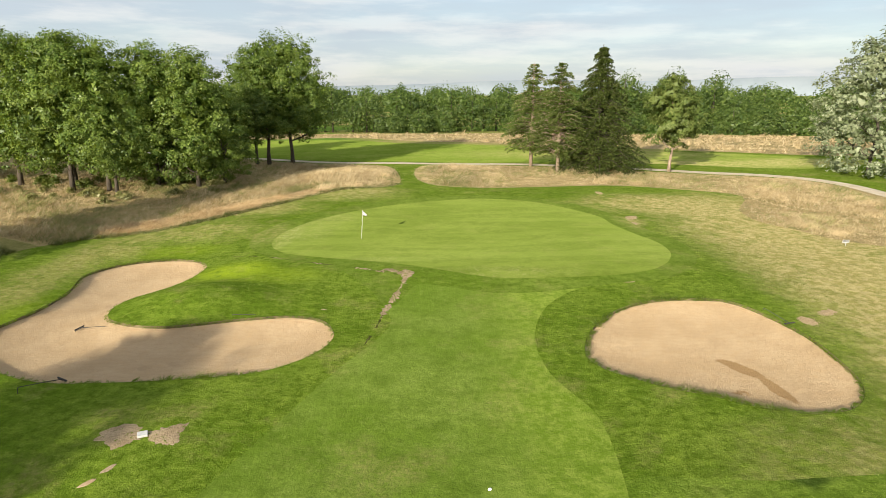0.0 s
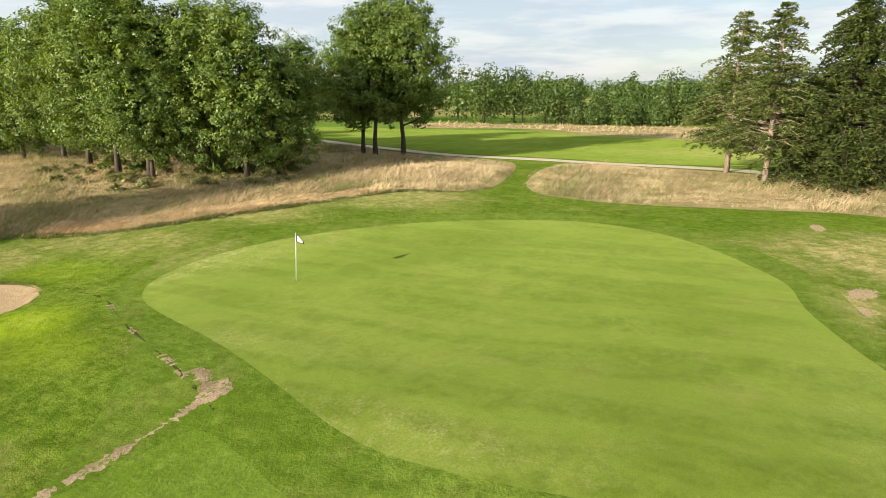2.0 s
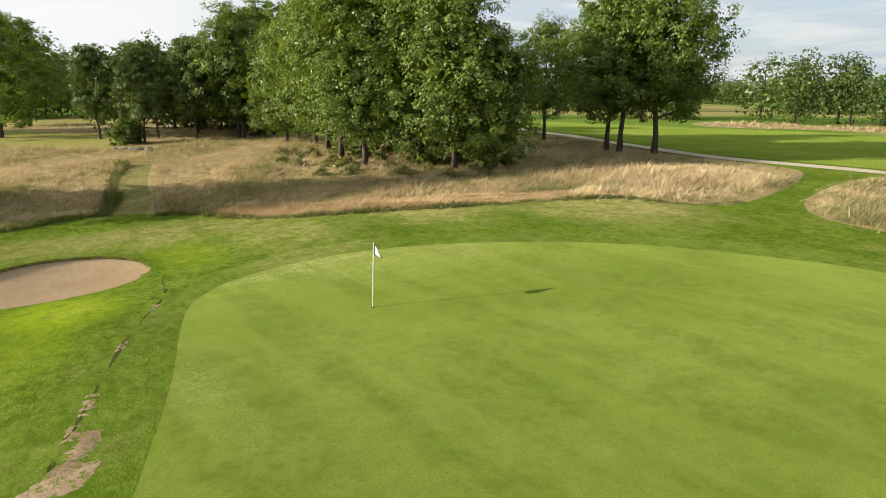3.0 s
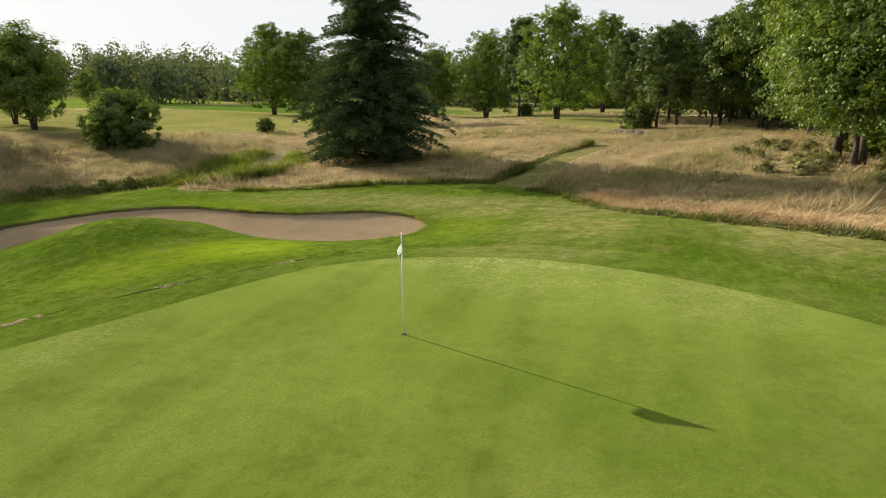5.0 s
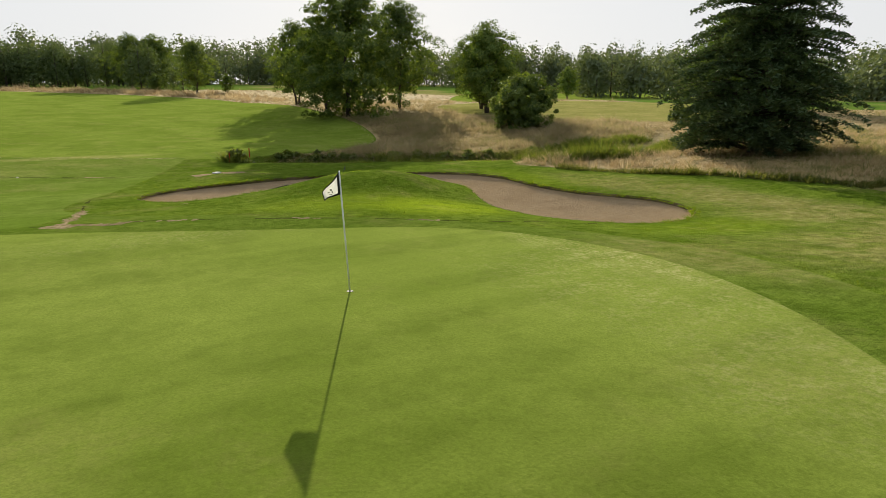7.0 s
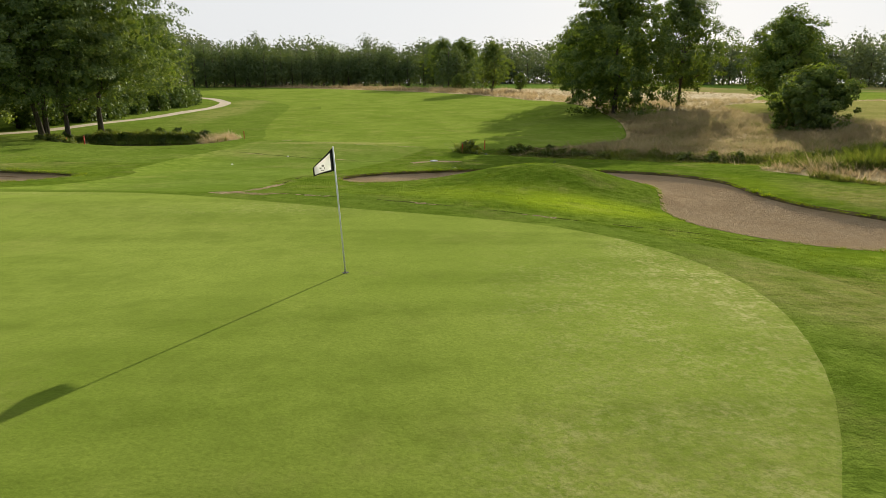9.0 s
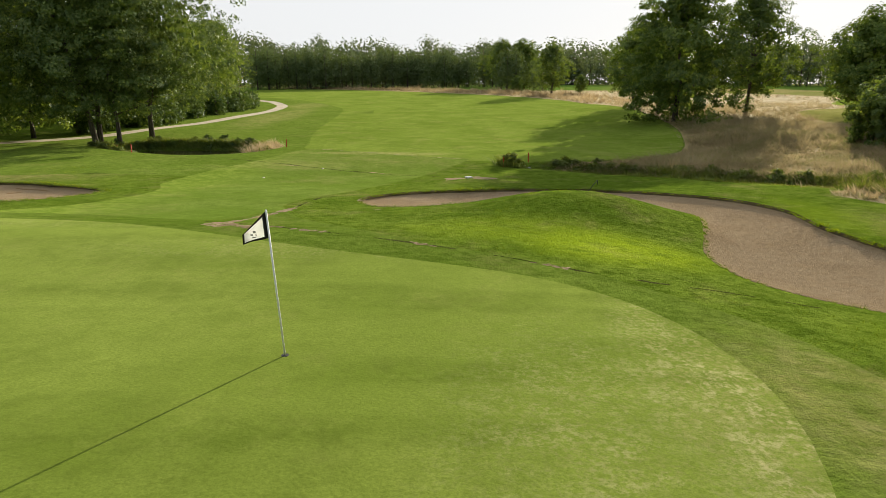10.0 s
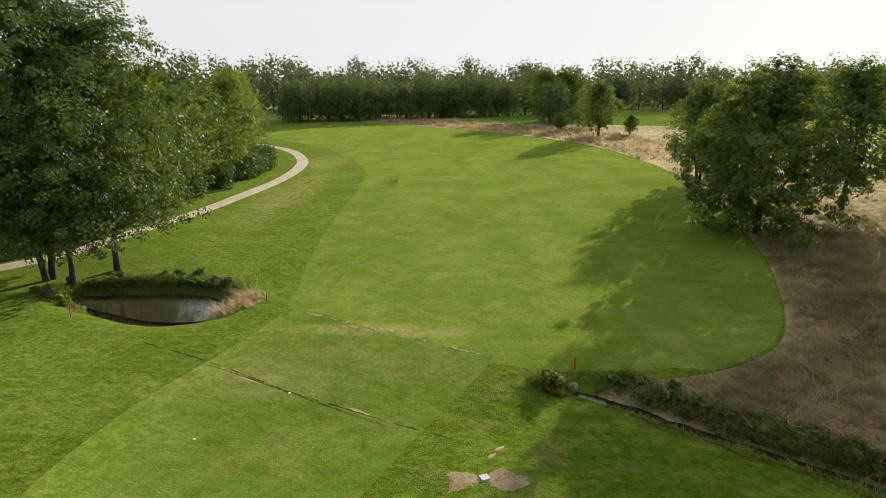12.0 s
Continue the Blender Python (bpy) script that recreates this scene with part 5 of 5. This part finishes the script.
FEATHER = closed([(-14.0, 63.6), (-11.0, 64.6), (-7.6, 65.8), (-6.2, 68.0), (-6.6, 76.5), (-10.5, 80), (-14.8, 79.5), (-17, 72.5)], 3)
blades("tall_grass", 90, FEATHER, 14000, 0.95, M_PALE, "tall feathery pale grass near the path", width=0.025)
blades("tall_grass", 72, ROUGH_N, 72000, 0.48, M_STRAW, "pale dry grass in a band behind the green", keep=near_green, width=0.021, lean=1.0, clear=lambda x, y: reach(PATH_NORTH, x, y) > 2.2)
blades("tall_grass", 99, ROUGH_N, 30000, 0.45, M_GREENISH, "greenish drifts in the band of dry grass", keep=patchy, clear=lambda x, y: reach(PATH_NORTH, x, y) > 2.0)
blades("tall_grass", 91, closed([(40.4, -163.5), (14.2, -154.4), (-10, -134.1), (-26.4, -117.4), (-37.3, -96.6), (-40.3, -75.1), (-53, -82.7), (-51.1, -111.3), (-32.1, -141.2), (1, -163.5), (37.9, -175.5)], 3), 16000, 1.3, M_STRAW, "pale dry grass before the dark woods", width=0.07)
blades("tall_grass", 73, ROUGH_FAR, 26000, 0.75, M_STRAW, "far band of dry grass before the hedge", width=0.06)
blades("tall_grass", 74, ROUGH_SW, 115000, 0.78, M_MEADOW, "half-dry brown meadow grass beside the fairway", keep=lambda x, y: np.clip(1.2 - np.hypot(x + 28, y - 5) / 70, 0.10, 1), width=0.026, clear=off_pond, lean=1.0)


MEADOW_NEAR = closed([(-16.8, 10.6), (-20.8, 9.9), (-25.2, 7.6), (-28.6, 4.0), (-31.6, -3.4), (-36, -17), (-44, -16), (-52, -4), (-52, 14), (-44, 20), (-34, 22.5), (-28, 22.4), (-26, 18.6), (-23, 16), (-19, 13.6)], 3)
blades("tall_grass", 102, MEADOW_NEAR, 46000, 0.50, M_MEADOW, "matted brown meadow grass beside the ditch", width=0.024, lean=1.3, clear=off_pond, edge=0.8, clump=0.8)
blades("tall_grass", 103, MEADOW_NEAR, 40000, 0.46, M_GREENISH, "half-green tufts among the matted meadow grass", width=0.024, lean=1.1, clear=off_pond, edge=0.8, clump=0.9, keep=lambda x, y: np.clip(0.45 + 1.3 * np.sin(0.5 * x + 1.4 * np.sin(0.37 * y)) * np.sin(0.46 * y + 0.6), 0.04, 1))


FRINGE_NW = opened([(-28.0, 28), (-29.3, 32.7), (-30.8, 37.2), (-31.9, 42.0)], 4)
FRINGE_N = opened([(-30.2, 45.2), (-28.3, 47.3), (-24, 49.4), (-19.6, 52.9), (-16.8, 56.1), (-14.2, 59.6), (-11.3, 64.0), (-7.0, 65.4), (-5.6, 67.6)], 4)
blades("grass_fringe", 83, ribbon(FRINGE_NW, 0.4), 5000, 0.38, M_SEDGE, "green weeds along the foot of the dry grass", edge=0, clump=0.3)
blades("grass_fringe", 84, ribbon(FRINGE_N, 0.4), 9000, 0.36, M_SEDGE, "green weeds along the foot of the tall grass", edge=0, clump=0.3)
M_HAY = foliage("lying_hay", (0.42, 0.29, 0.14), (0.66, 0.49, 0.27), (0.80, 0.66, 0.42), 0.3, (1.1, 1.05, 0.95))
SIDE = STRIP - np.array([0.3, 1.35])
blades("grass_fringe", 92, ribbon(SIDE, 0.35), 8000, 0.45, M_SEDGE, "dark green weeds along the mown track", edge=0, clump=0.3)
blades("lying_hay", 85, HAY, 26000, 0.34, M_HAY, "tangled lying hay in a band before the oaks", lean=2.4, width=0.03, edge=0.5, clump=0.6)
blades("reeds", 75, ribbon(DITCH[:20], 1.7), 24000, 0.6, M_REED, "green reeds and weeds lining the ditch", width=0.03, clear=lambda x, y: reach(DITCH, x, y) > 0.55)
blades("reeds", 76, closed([(-29, 22), (-34, 20.5), (-42, 20), (-46, 24), (-38, 28), (-31, 27)], 3), 16000, 1.0, M_REED, "green reeds in the damp hollow of the meadow", width=0.035)
blades("reeds", 81, closed([(18.5, -2.6), (15, -4.6), (10, -4.4), (7.0, -3.2), (8.2, -2.7), (10.4, -3.3), (14, -3.3)], 3), 9000, 0.7, M_REED, "dark tall weeds on the pond's far bank", width=0.05, edge=0.6)
blades("tall_grass", 82, closed([(6.6, 3.2), (4.4, 1.0), (4.9, -1.6), (6.4, -0.6), (6.6, 1.6)], 3), 2500, 0.8, M_STRAW, "tuft of pale dry grass at the pond's end", edge=0.5)
blades("reeds", 77, closed([(19.5, -3), (15, -5.2), (9.5, -5.0), (5.5, -2.5), (4.8, 1.6), (7.5, 3.6), (11.5, 3.7), (16, 1.8), (19.6, 0.2)], 3), 20000, 0.5, M_REED, "lush green weeds fringing the small pond", width=0.03, edge=0.35, clear=lambda x, y: ~inside(POND, x, y))


blades("reeds", 88, closed([(-13.4, 10.6), (-13.6, 11.8), (-14.5, 12.0), (-14.9, 11.3), (-14.3, 10.2)], 3), 1800, 1.0, M_REED, "clump of tall green weeds beside the culvert", width=0.035, edge=0)
blades("reeds", 89, closed([(20.5, -1.6), (18.6, -0.6), (16.4, 1.4), (15.4, 2.2), (16.4, 0.3), (18.4, -1.8)], 3), 3000, 0.75, M_REED, "bright weeds at the foot of the alders", width=0.035, edge=0)

def weeds(name, seed, rows, mat, label, leaves=260, size=0.09):
    """Low leafy weeds, one mesh for a bank of them."""
    rng = np.random.default_rng(seed)
    vs, fs, n = [], [], 0
    for x, y, h, r in rows:
        (v, f), _ = broad_crown(int(rng.integers(1e6)), h, r, 0.0, max(24, leaves // 10), leaves, size, 0.4, 0.35, 0.28 * r, 60, 0.2 * r)
        v = v + (x, y, ground_z(x, y) - 0.1)
        vs.append(v), fs.append(f + n)
        n += len(v)
    return tagged(new(name, sheet(name, np.vstack(vs), np.vstack(fs), [mat], None, False)), label, "weeds", kind="stuff")


M_WEED = foliage("weed_leaves", (0.060, 0.100, 0.020), (0.105, 0.155, 0.030), (0.17, 0.22, 0.055), 0.35)
weeds("bank_weeds", 93, belt(21, [(19.2, -3.6), (15, -4.7), (11, -4.8), (7.6, -3.6)], 0.5, 1.5, 0.55, 0.55) + belt(22, [(18.4, -2.9), (14.5, -3.9), (10.5, -4.0), (8.0, -3.2)], 0.4, 1.3, 0.42, 0.45), M_WEED, "dark leafy weeds on the pond's bank")
weeds("bank_weeds", 94, belt(23, [(20.6, -1.0), (18.4, 0.2), (16.2, 1.5)], 0.2, 0.6, 0.55, 0.5) + belt(24, [(8.6, 0.9), (7.2, 1.8), (6.4, 2.3)], 0.2, 0.6, 0.55, 0.5), M_REED, "pale green leafy weeds at the pond's edge")
weeds("bank_weeds", 95, belt(25, [(-13.7, 11.0), (-14.3, 11.5), (-14.5, 10.6)], 0.2, 0.4, 1.0, 0.55), M_REED, "leafy green weeds beside the ditch")
FAR_BANK = DITCH[:20] + np.array([-0.75, -1.0])
weeds("bank_weeds", 98, belt(29, FAR_BANK[2:], 0.35, 0.5, 0.42, 0.5), M_REED, "shaggy weeds on the ditch's far bank", 160, 0.07)
blades("reeds", 101, ribbon(FAR_BANK[2:], 0.8), 12000, 0.34, M_SEDGE, "dense rank grass on the ditch's far bank", width=0.03, edge=0, clump=0.4)
weeds("tree_weeds", 96, belt(27, [(-47, 63), (-40, 60.5), (-34, 60), (-28, 63.5), (-23, 66.5)], 1.3, 1.1, 0.6, 0.75), M_GREENISH, "half-dry weeds in the oaks' shade", 200, 0.09)
weeds("tree_weeds", 97, belt(28, [(-47, 68), (-40, 68), (-32, 67), (-25, 70)], 1.5, 1.1, 0.8, 0.9), M_REED, "green weeds under the oaks", 200, 0.11)

M_TUFT = foliage("turf_blades", (0.078, 0.136, 0.009), (0.140, 0.198, 0.018), (0.24, 0.31, 0.042), 0.6, (1.75, 1.6, 0.6))


def on_semi(x, y):
    """Only the semi-rough between green, bunkers, fairway and rough."""
    out = np.ones(np.shape(x), bool)
    for line in (GREEN, APRON, BUNKER_W, BUNKER_E, FAIR_FRONT, FAIR_SOUTH, ROUGH_NW, ROUGH_SW, ROUGH_N):
        out &= ~inside(line, x, y)
    return out


blades("turf_tufts", 78, closed([(-28, 22), (-29, 34), (-28, 45), (-20, 51), (-14, 58), (-9, 61), (-11, 52), (-13, 46), (-11, 40.5), (-2, 36.5), (-2, 30), (-6, 20), (-11, 10), (-16, 13)], 2),
       150000, 0.062, M_TUFT, "short uneven tufts of mown semi-rough grass", lean=0.5, width=0.012, clump=0.22, edge=0, clear=on_semi, category="grass")
blades("turf_tufts", 79, closed([(4, 15), (4.5, 30), (0, 34.5), (8, 34.8), (15, 38), (22, 36), (22, 20), (14, 12)], 2),
       50000, 0.062, M_TUFT, "short tufts of grass round the pear-shaped bunker", lean=0.5, width=0.014, clump=0.22, edge=0, clear=on_semi, category="grass")


for seed_, line_ in ((86, BUNKER_W), (87, BUNKER_E)):
    blades("grass_fringe", seed_, ribbon(np.vstack([line_, line_[:1]]), 0.16), 14000, 0.15, M_TUFT, "ragged grass edge hanging over the bunker sand", lean=1.2, width=0.012, clump=0.12, edge=0, category="grass")


def head():
    ob = tagged(new("sprinkler_head"), "small pale sprinkler head set in the fairway turf", "sprinkler", "sprinkler heads")
    bm = bmesh.new()
    tube(bm, [Vector((0, 0, -0.05)), Vector((0, 0, 0.025)), Vector((0, 0, 0.032))], [0.06, 0.06, 0.05], 14)
    part("cap", bm, M_WHITE, ob)
    return ob


sprinkler = stand(head(), -1.44, 12.65)
copy_thing(sprinkler, spot(1.31, 16.86))


# ---------------------------------------------------------------- things on the course
def flagstick():
    ob = tagged(new("flagstick"), "white flagstick with a white black-edged flag in the hole", "flagstick")
    bm = bmesh.new()
    tube(bm, [Vector((0, 0, -0.12)), Vector((0, 0, 1.0)), Vector((0, 0, 2.13))], [0.0155, 0.0145, 0.013], 10)
    part("pole", bm, M_WHITE, ob)
    bm = bmesh.new()
    nx, nz, grid = 14, 10, []
    for i in range(nx + 1):
        u, col = i / nx, []
        for j in range(nz + 1):
            v = j / nz
            drop = 0.30 * u
            hgt = 0.37 * (1 - 0.66 * u)
            z = 2.11 - drop - hgt * v
            col.append(bm.verts.new((0.013 + 0.34 * u, 0.05 * math.sin(6.0 * u + 1.2 * v) * u, z)))
        grid.append(col)
    for i in range(nx):
        for j in range(nz):
            f = bm.faces.new((grid[i][j], grid[i + 1][j], grid[i + 1][j + 1], grid[i][j + 1]))
            f.smooth = True
            f.material_index = 1 if i < 2 or j == 0 or j == nz - 1 or i == nx - 1 else 0
    bmesh.ops.solidify(bm, geom=bm.faces[:], thickness=0.004)
    flag = part("flag", bm, M_WHITE, ob, "white cloth flag with black edges")
    flag.data.materials.append(M_BLACK)
    bm = bmesh.new()
    for k, (x, z, w, h) in enumerate(((0.19, 1.84, 0.035, 0.03), (0.23, 1.80, 0.03, 0.02), (0.20, 1.765, 0.05, 0.008), (0.17, 1.80, 0.01, 0.035))):
        for side in (-1, 1):
            y = 0.05 * math.sin(6.0 * x / 0.46 + 0.6) * x / 0.46 + side * 0.008
            box(bm, (w, 0.002, h), (x, y, z), 0.0)
    part("emblem", bm, M_CONC, flag, "small grey emblem")
    bm = bmesh.new()
    tube(bm, [Vector((0, 0, -0.12)), Vector((0, 0, 0.006))], [0.056, 0.056], 20)
    part("cup", bm, M_BLACK, ob, "dark hole in the turf")
    return ob


stand(flagstick(), -6.53, 45.06, 8, tilt=(0.0, 3.2))


def stake(label):
    ob = tagged(new("stake"), label, "marker stake", "red marker stakes")
    bm = bmesh.new()
    box(bm, (0.06, 0.06, 0.75), (0, 0, 0.275), 0, 0.008)
    part("post", bm, M_RED, ob)
    return ob


red = stand(stake("red wooden marker stake at the water hazard"), 15.2, 3.6)
for x, y in ((3.7, 0.4), (-15.4, 9.4), (-13.4, 11.6), (-24.8, 18.2), (18.6, -1.0)):
    copy_thing(red, spot(x, y, 20))


def rake():
    ob = tagged(new("bunker_rake"), "black bunker rake with a long bent-ended handle", "rake", "bunker rakes")
    bm = bmesh.new()
    tube(bm, [Vector((0, 0, 0.05)), Vector((0.8, 0, 0.16)), Vector((1.62, 0, 0.25)), Vector((1.70, 0, 0.24)), Vector((1.72, 0, 0.16)), Vector((1.72, 0, 0.0))], [0.016, 0.016, 0.016, 0.016, 0.015, 0.013], 7)
    part("handle", bm, M_METAL, ob)
    bm = bmesh.new()
    box(bm, (0.06, 0.66, 0.05), (0, 0, 0.055), 0, 0.008)
    head_ = part("head", bm, M_METAL, ob)
    for i in range(9):
        bm = bmesh.new()
        box(bm, (0.02, 0.018, 0.07), (0.0, -0.29 + 0.0725 * i, 0.005), 0)
        part("tooth", bm, M_METAL, head_)
    return ob


rk = rake()
rk.matrix_basis = pose(-16.15, 23.75, ground_z(-16.15, 23.75) - 0.11, 0, -5, -119)
for x, y, turn, dz in ((-18.95, 29.75, -8, -0.28), (-9.35, 30.15, 195, -0.12), (16.8, 29.05, 107, -0.02)):
    copy_thing(rk, pose(x, y, ground_z(x, y) + dz, 0, 0, turn))


def blot(name, points, label, mat=M_DIRT, rise=0.012, ragged=0.10, seed=1, kind="structure", category="bare patch"):
    """A worn patch with a ragged rim, laid on the turf."""
    rng = np.random.default_rng(seed)
    ring = closed(points, 9)
    c = ring.mean(0)
    size = np.hypot(*(ring - c).T)[:, None]
    jag = rng.normal(0, ragged, len(ring))
    jag = jag + np.roll(jag, 1) + 0.6 * np.roll(jag, 2)
    ring = c + (ring - c) * (1 + jag[:, None])
    loops = [c + (ring - c) * s for s in (1.0, 0.8, 0.5)]
    n = len(ring)
    vs = []
    for s, l in zip((-0.01, rise, rise), loops):
        vs.append(np.column_stack([l, land(l[:, 0], l[:, 1]) + s]))
    vs.append(np.array([[*c, ground_z(*c) + rise]]))
    i, j = np.arange(n), (np.arange(n) + 1) % n
    f = []
    for a in (0, n):
        f += [np.column_stack([a + i, a + j, a + n + j]), np.column_stack([a + i, a + n + j, a + n + i])]
    f.append(np.column_stack([2 * n + i, 2 * n + j, np.full(n, 3 * n)]))
    return tagged(new(name, sheet(name, np.vstack(vs), np.vstack(f), [mat])), label, category, "worn patches in the turf", kind)


def scar(points, half, seed, label, mat, gaps=0.0, rise=0.010):
    """A broken strip of bare soil along a joint in the turf."""
    rng = np.random.default_rng(seed)
    line = opened(points, 14)
    d = np.gradient(line, axis=0)
    d /= np.linalg.norm(d, axis=1)[:, None]
    side = np.stack([-d[:, 1], d[:, 0]], 1)
    n = len(line)
    s = np.concatenate([[0], np.cumsum(np.hypot(*np.diff(line, axis=0).T))])
    girth = half * np.clip(0.75 + 0.75 * np.sin(2.1 * s + seed) * np.sin(0.83 * s + 2 * seed) + rng.normal(0, 0.28, n), 0.12, 2.2)
    line = line + side * (rng.normal(0, 0.25 * half, n))[:, None]
    shown = np.sin(1.7 * s + 3 * seed) + 0.8 * np.sin(3.9 * s + seed) + rng.normal(0, 0.2, n) > gaps
    a, b = line + side * girth[:, None], line - side * (girth * rng.uniform(0.6, 1.3, n))[:, None]
    vs = np.vstack([np.column_stack([p, land(p[:, 0], p[:, 1]) + h]) for p, h in ((a, 0.001), (line, rise), (b, 0.001))])
    i = np.arange(n - 1)[shown[:-1]]
    f = np.vstack([np.column_stack([i, i + 1, n + i + 1, n + i])[:, ::-1], np.column_stack([n + i, n + i + 1, 2 * n + i + 1, 2 * n + i])[:, ::-1]])
    return tagged(new("bare_patch", sheet("bare_patch", vs, f, [mat])), label, "bare patch", "worn patches in the turf", "structure")


M_SOIL = worn_soil("pinkish_bare_soil", (0.30, 0.225, 0.14), (0.40, 0.31, 0.20))
blot("bare_patch", [(-12.2, 19.15), (-12.1, 19.75), (-11.5, 20.15), (-10.8, 19.8), (-10.5, 19.3), (-10.8, 19.0), (-11.2, 18.6), (-11.6, 18.8)], "bare sandy patch beside a valve cover in the turf", M_SOIL, ragged=0.05, seed=2)
blot("bare_patch", [(-10.55, 19.55), (-10.2, 19.8), (-9.9, 20.0), (-9.35, 20.2), (-9.35, 19.6), (-9.25, 19.2), (-9.35, 18.85), (-9.7, 18.85), (-10.25, 19.05)], "bare sandy soil beside a valve cover in the turf", M_SOIL, ragged=0.06, seed=3)
blot("bare_patch", [(-11.1, 17.4), (-10.95, 17.75), (-10.75, 17.85), (-10.85, 17.5)], "small pale scar in the turf", M_SOIL, ragged=0.04, seed=4)
blot("bare_patch", [(-11.5, 16.75), (-11.2, 17.15), (-11.0, 17.15), (-11.25, 16.8)], "small pale scar of bare earth", M_DIRT, ragged=0.04, seed=5)

M_SCAR = worn_soil("reddish_bare_soil", (0.24, 0.175, 0.11), (0.40, 0.30, 0.20), 0.52)
M_SEAM = worn_soil("dry_turf_seam", (0.26, 0.25, 0.11), (0.36, 0.33, 0.17), 0.5)
M_JOINT = worn_soil("dark_turf_joint", (0.050, 0.058, 0.016), (0.085, 0.090, 0.028))
JOINT = [(-1.9, 35.2), (-3.9, 36.2), (-5.5, 36.95), (-7.4, 37.8), (-9.1, 38.6), (-10.4, 39.3), (-11.9, 40.2), (-13.3, 40.8), (-15.1, 41.2), (-16.6, 41.7)]
scar(JOINT, 0.045, 3, "dark joint in the turf along the green's apron", M_JOINT, -0.35)
scar(JOINT[:8], 0.15, 5, "broken strip of bare soil along the green's apron", M_SCAR, 0.55)
scar([(-4.0, 36.7), (-3.2, 36.3), (-2.6, 35.8), (-2.6, 35.0), (-2.75, 34.1), (-2.95, 32.9), (-3.2, 31.8), (-3.35, 30.8), (-3.45, 29.8)], 0.17, 7, "narrow reddish scar of bare earth before the green", M_SCAR, -1.3)
scar([(-3.4, 30.4), (-3.6, 28.6), (-3.9, 26.8)], 0.06, 9, "thin dark joint in the turf", M_JOINT, -0.5)
blot("bare_patch", [(-3.3, 36.3), (-2.7, 36.5), (-2.1, 36.1), (-2.2, 35.4), (-2.7, 35.2), (-3.0, 35.7)], "bare crumbled earth at the corner of the scar", M_SCAR, ragged=0.07, seed=8)
scar([(0.4, 2.5), (-2.4, 3.8), (-5.6, 5.4), (-8.8, 7.0), (-11.4, 8.3)], 0.13, 13, "pale dry seam where approach and fairway meet", M_SEAM, -0.4)
scar([(8.4, 7.4), (3.6, 9.8), (-1.2, 12.4), (-5.2, 14.2), (-9.4, 16.2)], 0.05, 11, "dark trench line across the approach", M_JOINT, -0.7)


def plate():
    ob = tagged(new("valve_cover"), "small pale grey square valve cover lying in bare soil", "valve cover")
    bm = bmesh.new()
    box(bm, (0.34, 0.34, 0.08), (0, 0, 0.03), 0, 0.012)
    part("lid", bm, M_LID, ob)
    return ob


stand(plate(), -10.62, 19.35, 25)


def culvert():
    ob = tagged(new("culvert_pipe"), "short grey concrete culvert pipe opening into the ditch", "pipe")
    bm = bmesh.new()
    n, r0, r1 = 20, 0.27, 0.22
    rings = []
    for x, r in ((0, r0), (0.7, r0), (0.7, r1), (0.05, r1)):
        rings.append([bm.verts.new((x, r * math.cos(2 * math.pi * k / n), r * math.sin(2 * math.pi * k / n))) for k in range(n)])
    for a, b in zip(rings, rings[1:]):
        for k in range(n):
            bm.faces.new((a[k], a[(k + 1) % n], b[(k + 1) % n], b[k]))
    part("pipe", bm, M_CONC, ob)
    return ob


pipe = culvert()
pipe.matrix_basis = pose(-14.7, 10.75, ground_z(-15.9, 11.2) + 0.32, 0, 0, 205)


def sign():
    ob = tagged(new("sign"), "small grey sign board on a short post in the grass", "sign")
    bm = bmesh.new()
    tube(bm, [Vector((0, 0, -0.2)), Vector((0, 0, 0.55))], [0.025, 0.025], 8)
    part("post", bm, M_LID, ob)
    bm = bmesh.new()
    box(bm, (0.70, 0.03, 0.34), (0, 0, 0.62), 0, 0.006)
    board = part("board", bm, M_LID, ob)
    bm = bmesh.new()
    box(bm, (0.60, 0.006, 0.10), (0, -0.019, 0.69))
    box(bm, (0.60, 0.006, 0.10), (0, -0.019, 0.56))
    part("marking", bm, M_METAL, board, "dark unreadable bars")
    return ob


stand(sign(), 28.0, 43.0, -8, 0.62)


def stone(seed):
    rng = random.Random(seed)
    bm = bmesh.new()
    bmesh.ops.create_icosphere(bm, subdivisions=2, radius=0.45)
    for v in bm.verts:
        v.co = Vector((v.co.x * 1.3, v.co.y, v.co.z * 0.55)) * (0.8 + 0.5 * noise.noise(v.co * 2.2 + Vector((seed, 0, 0))))
    me = bpy.data.meshes.new("stone")
    bm.to_mesh(me)
    bm.free()
    me.materials.append(M_ROCK)
    return tagged(new("stone", me), "grey boulder in a row beside the track", "stone", "row of boulders")


for n_, (x_, y_) in enumerate(((-64.4, 50.8), (-63.3, 51.3), (-62.2, 51.9), (-61.1, 52.4), (-60.0, 53.0))):
    stand(stone(n_), x_, y_, 37 * n_, 0.9 + 0.08 * n_, 0.15)
copy_thing(bush, spot(-70.0, 53.5, 60, 0.62))
copy_thing(bush, spot(-106.0, 37.0, 150, 0.45))
copy_thing(bush, spot(-61.0, 12.0, 200, 0.35))
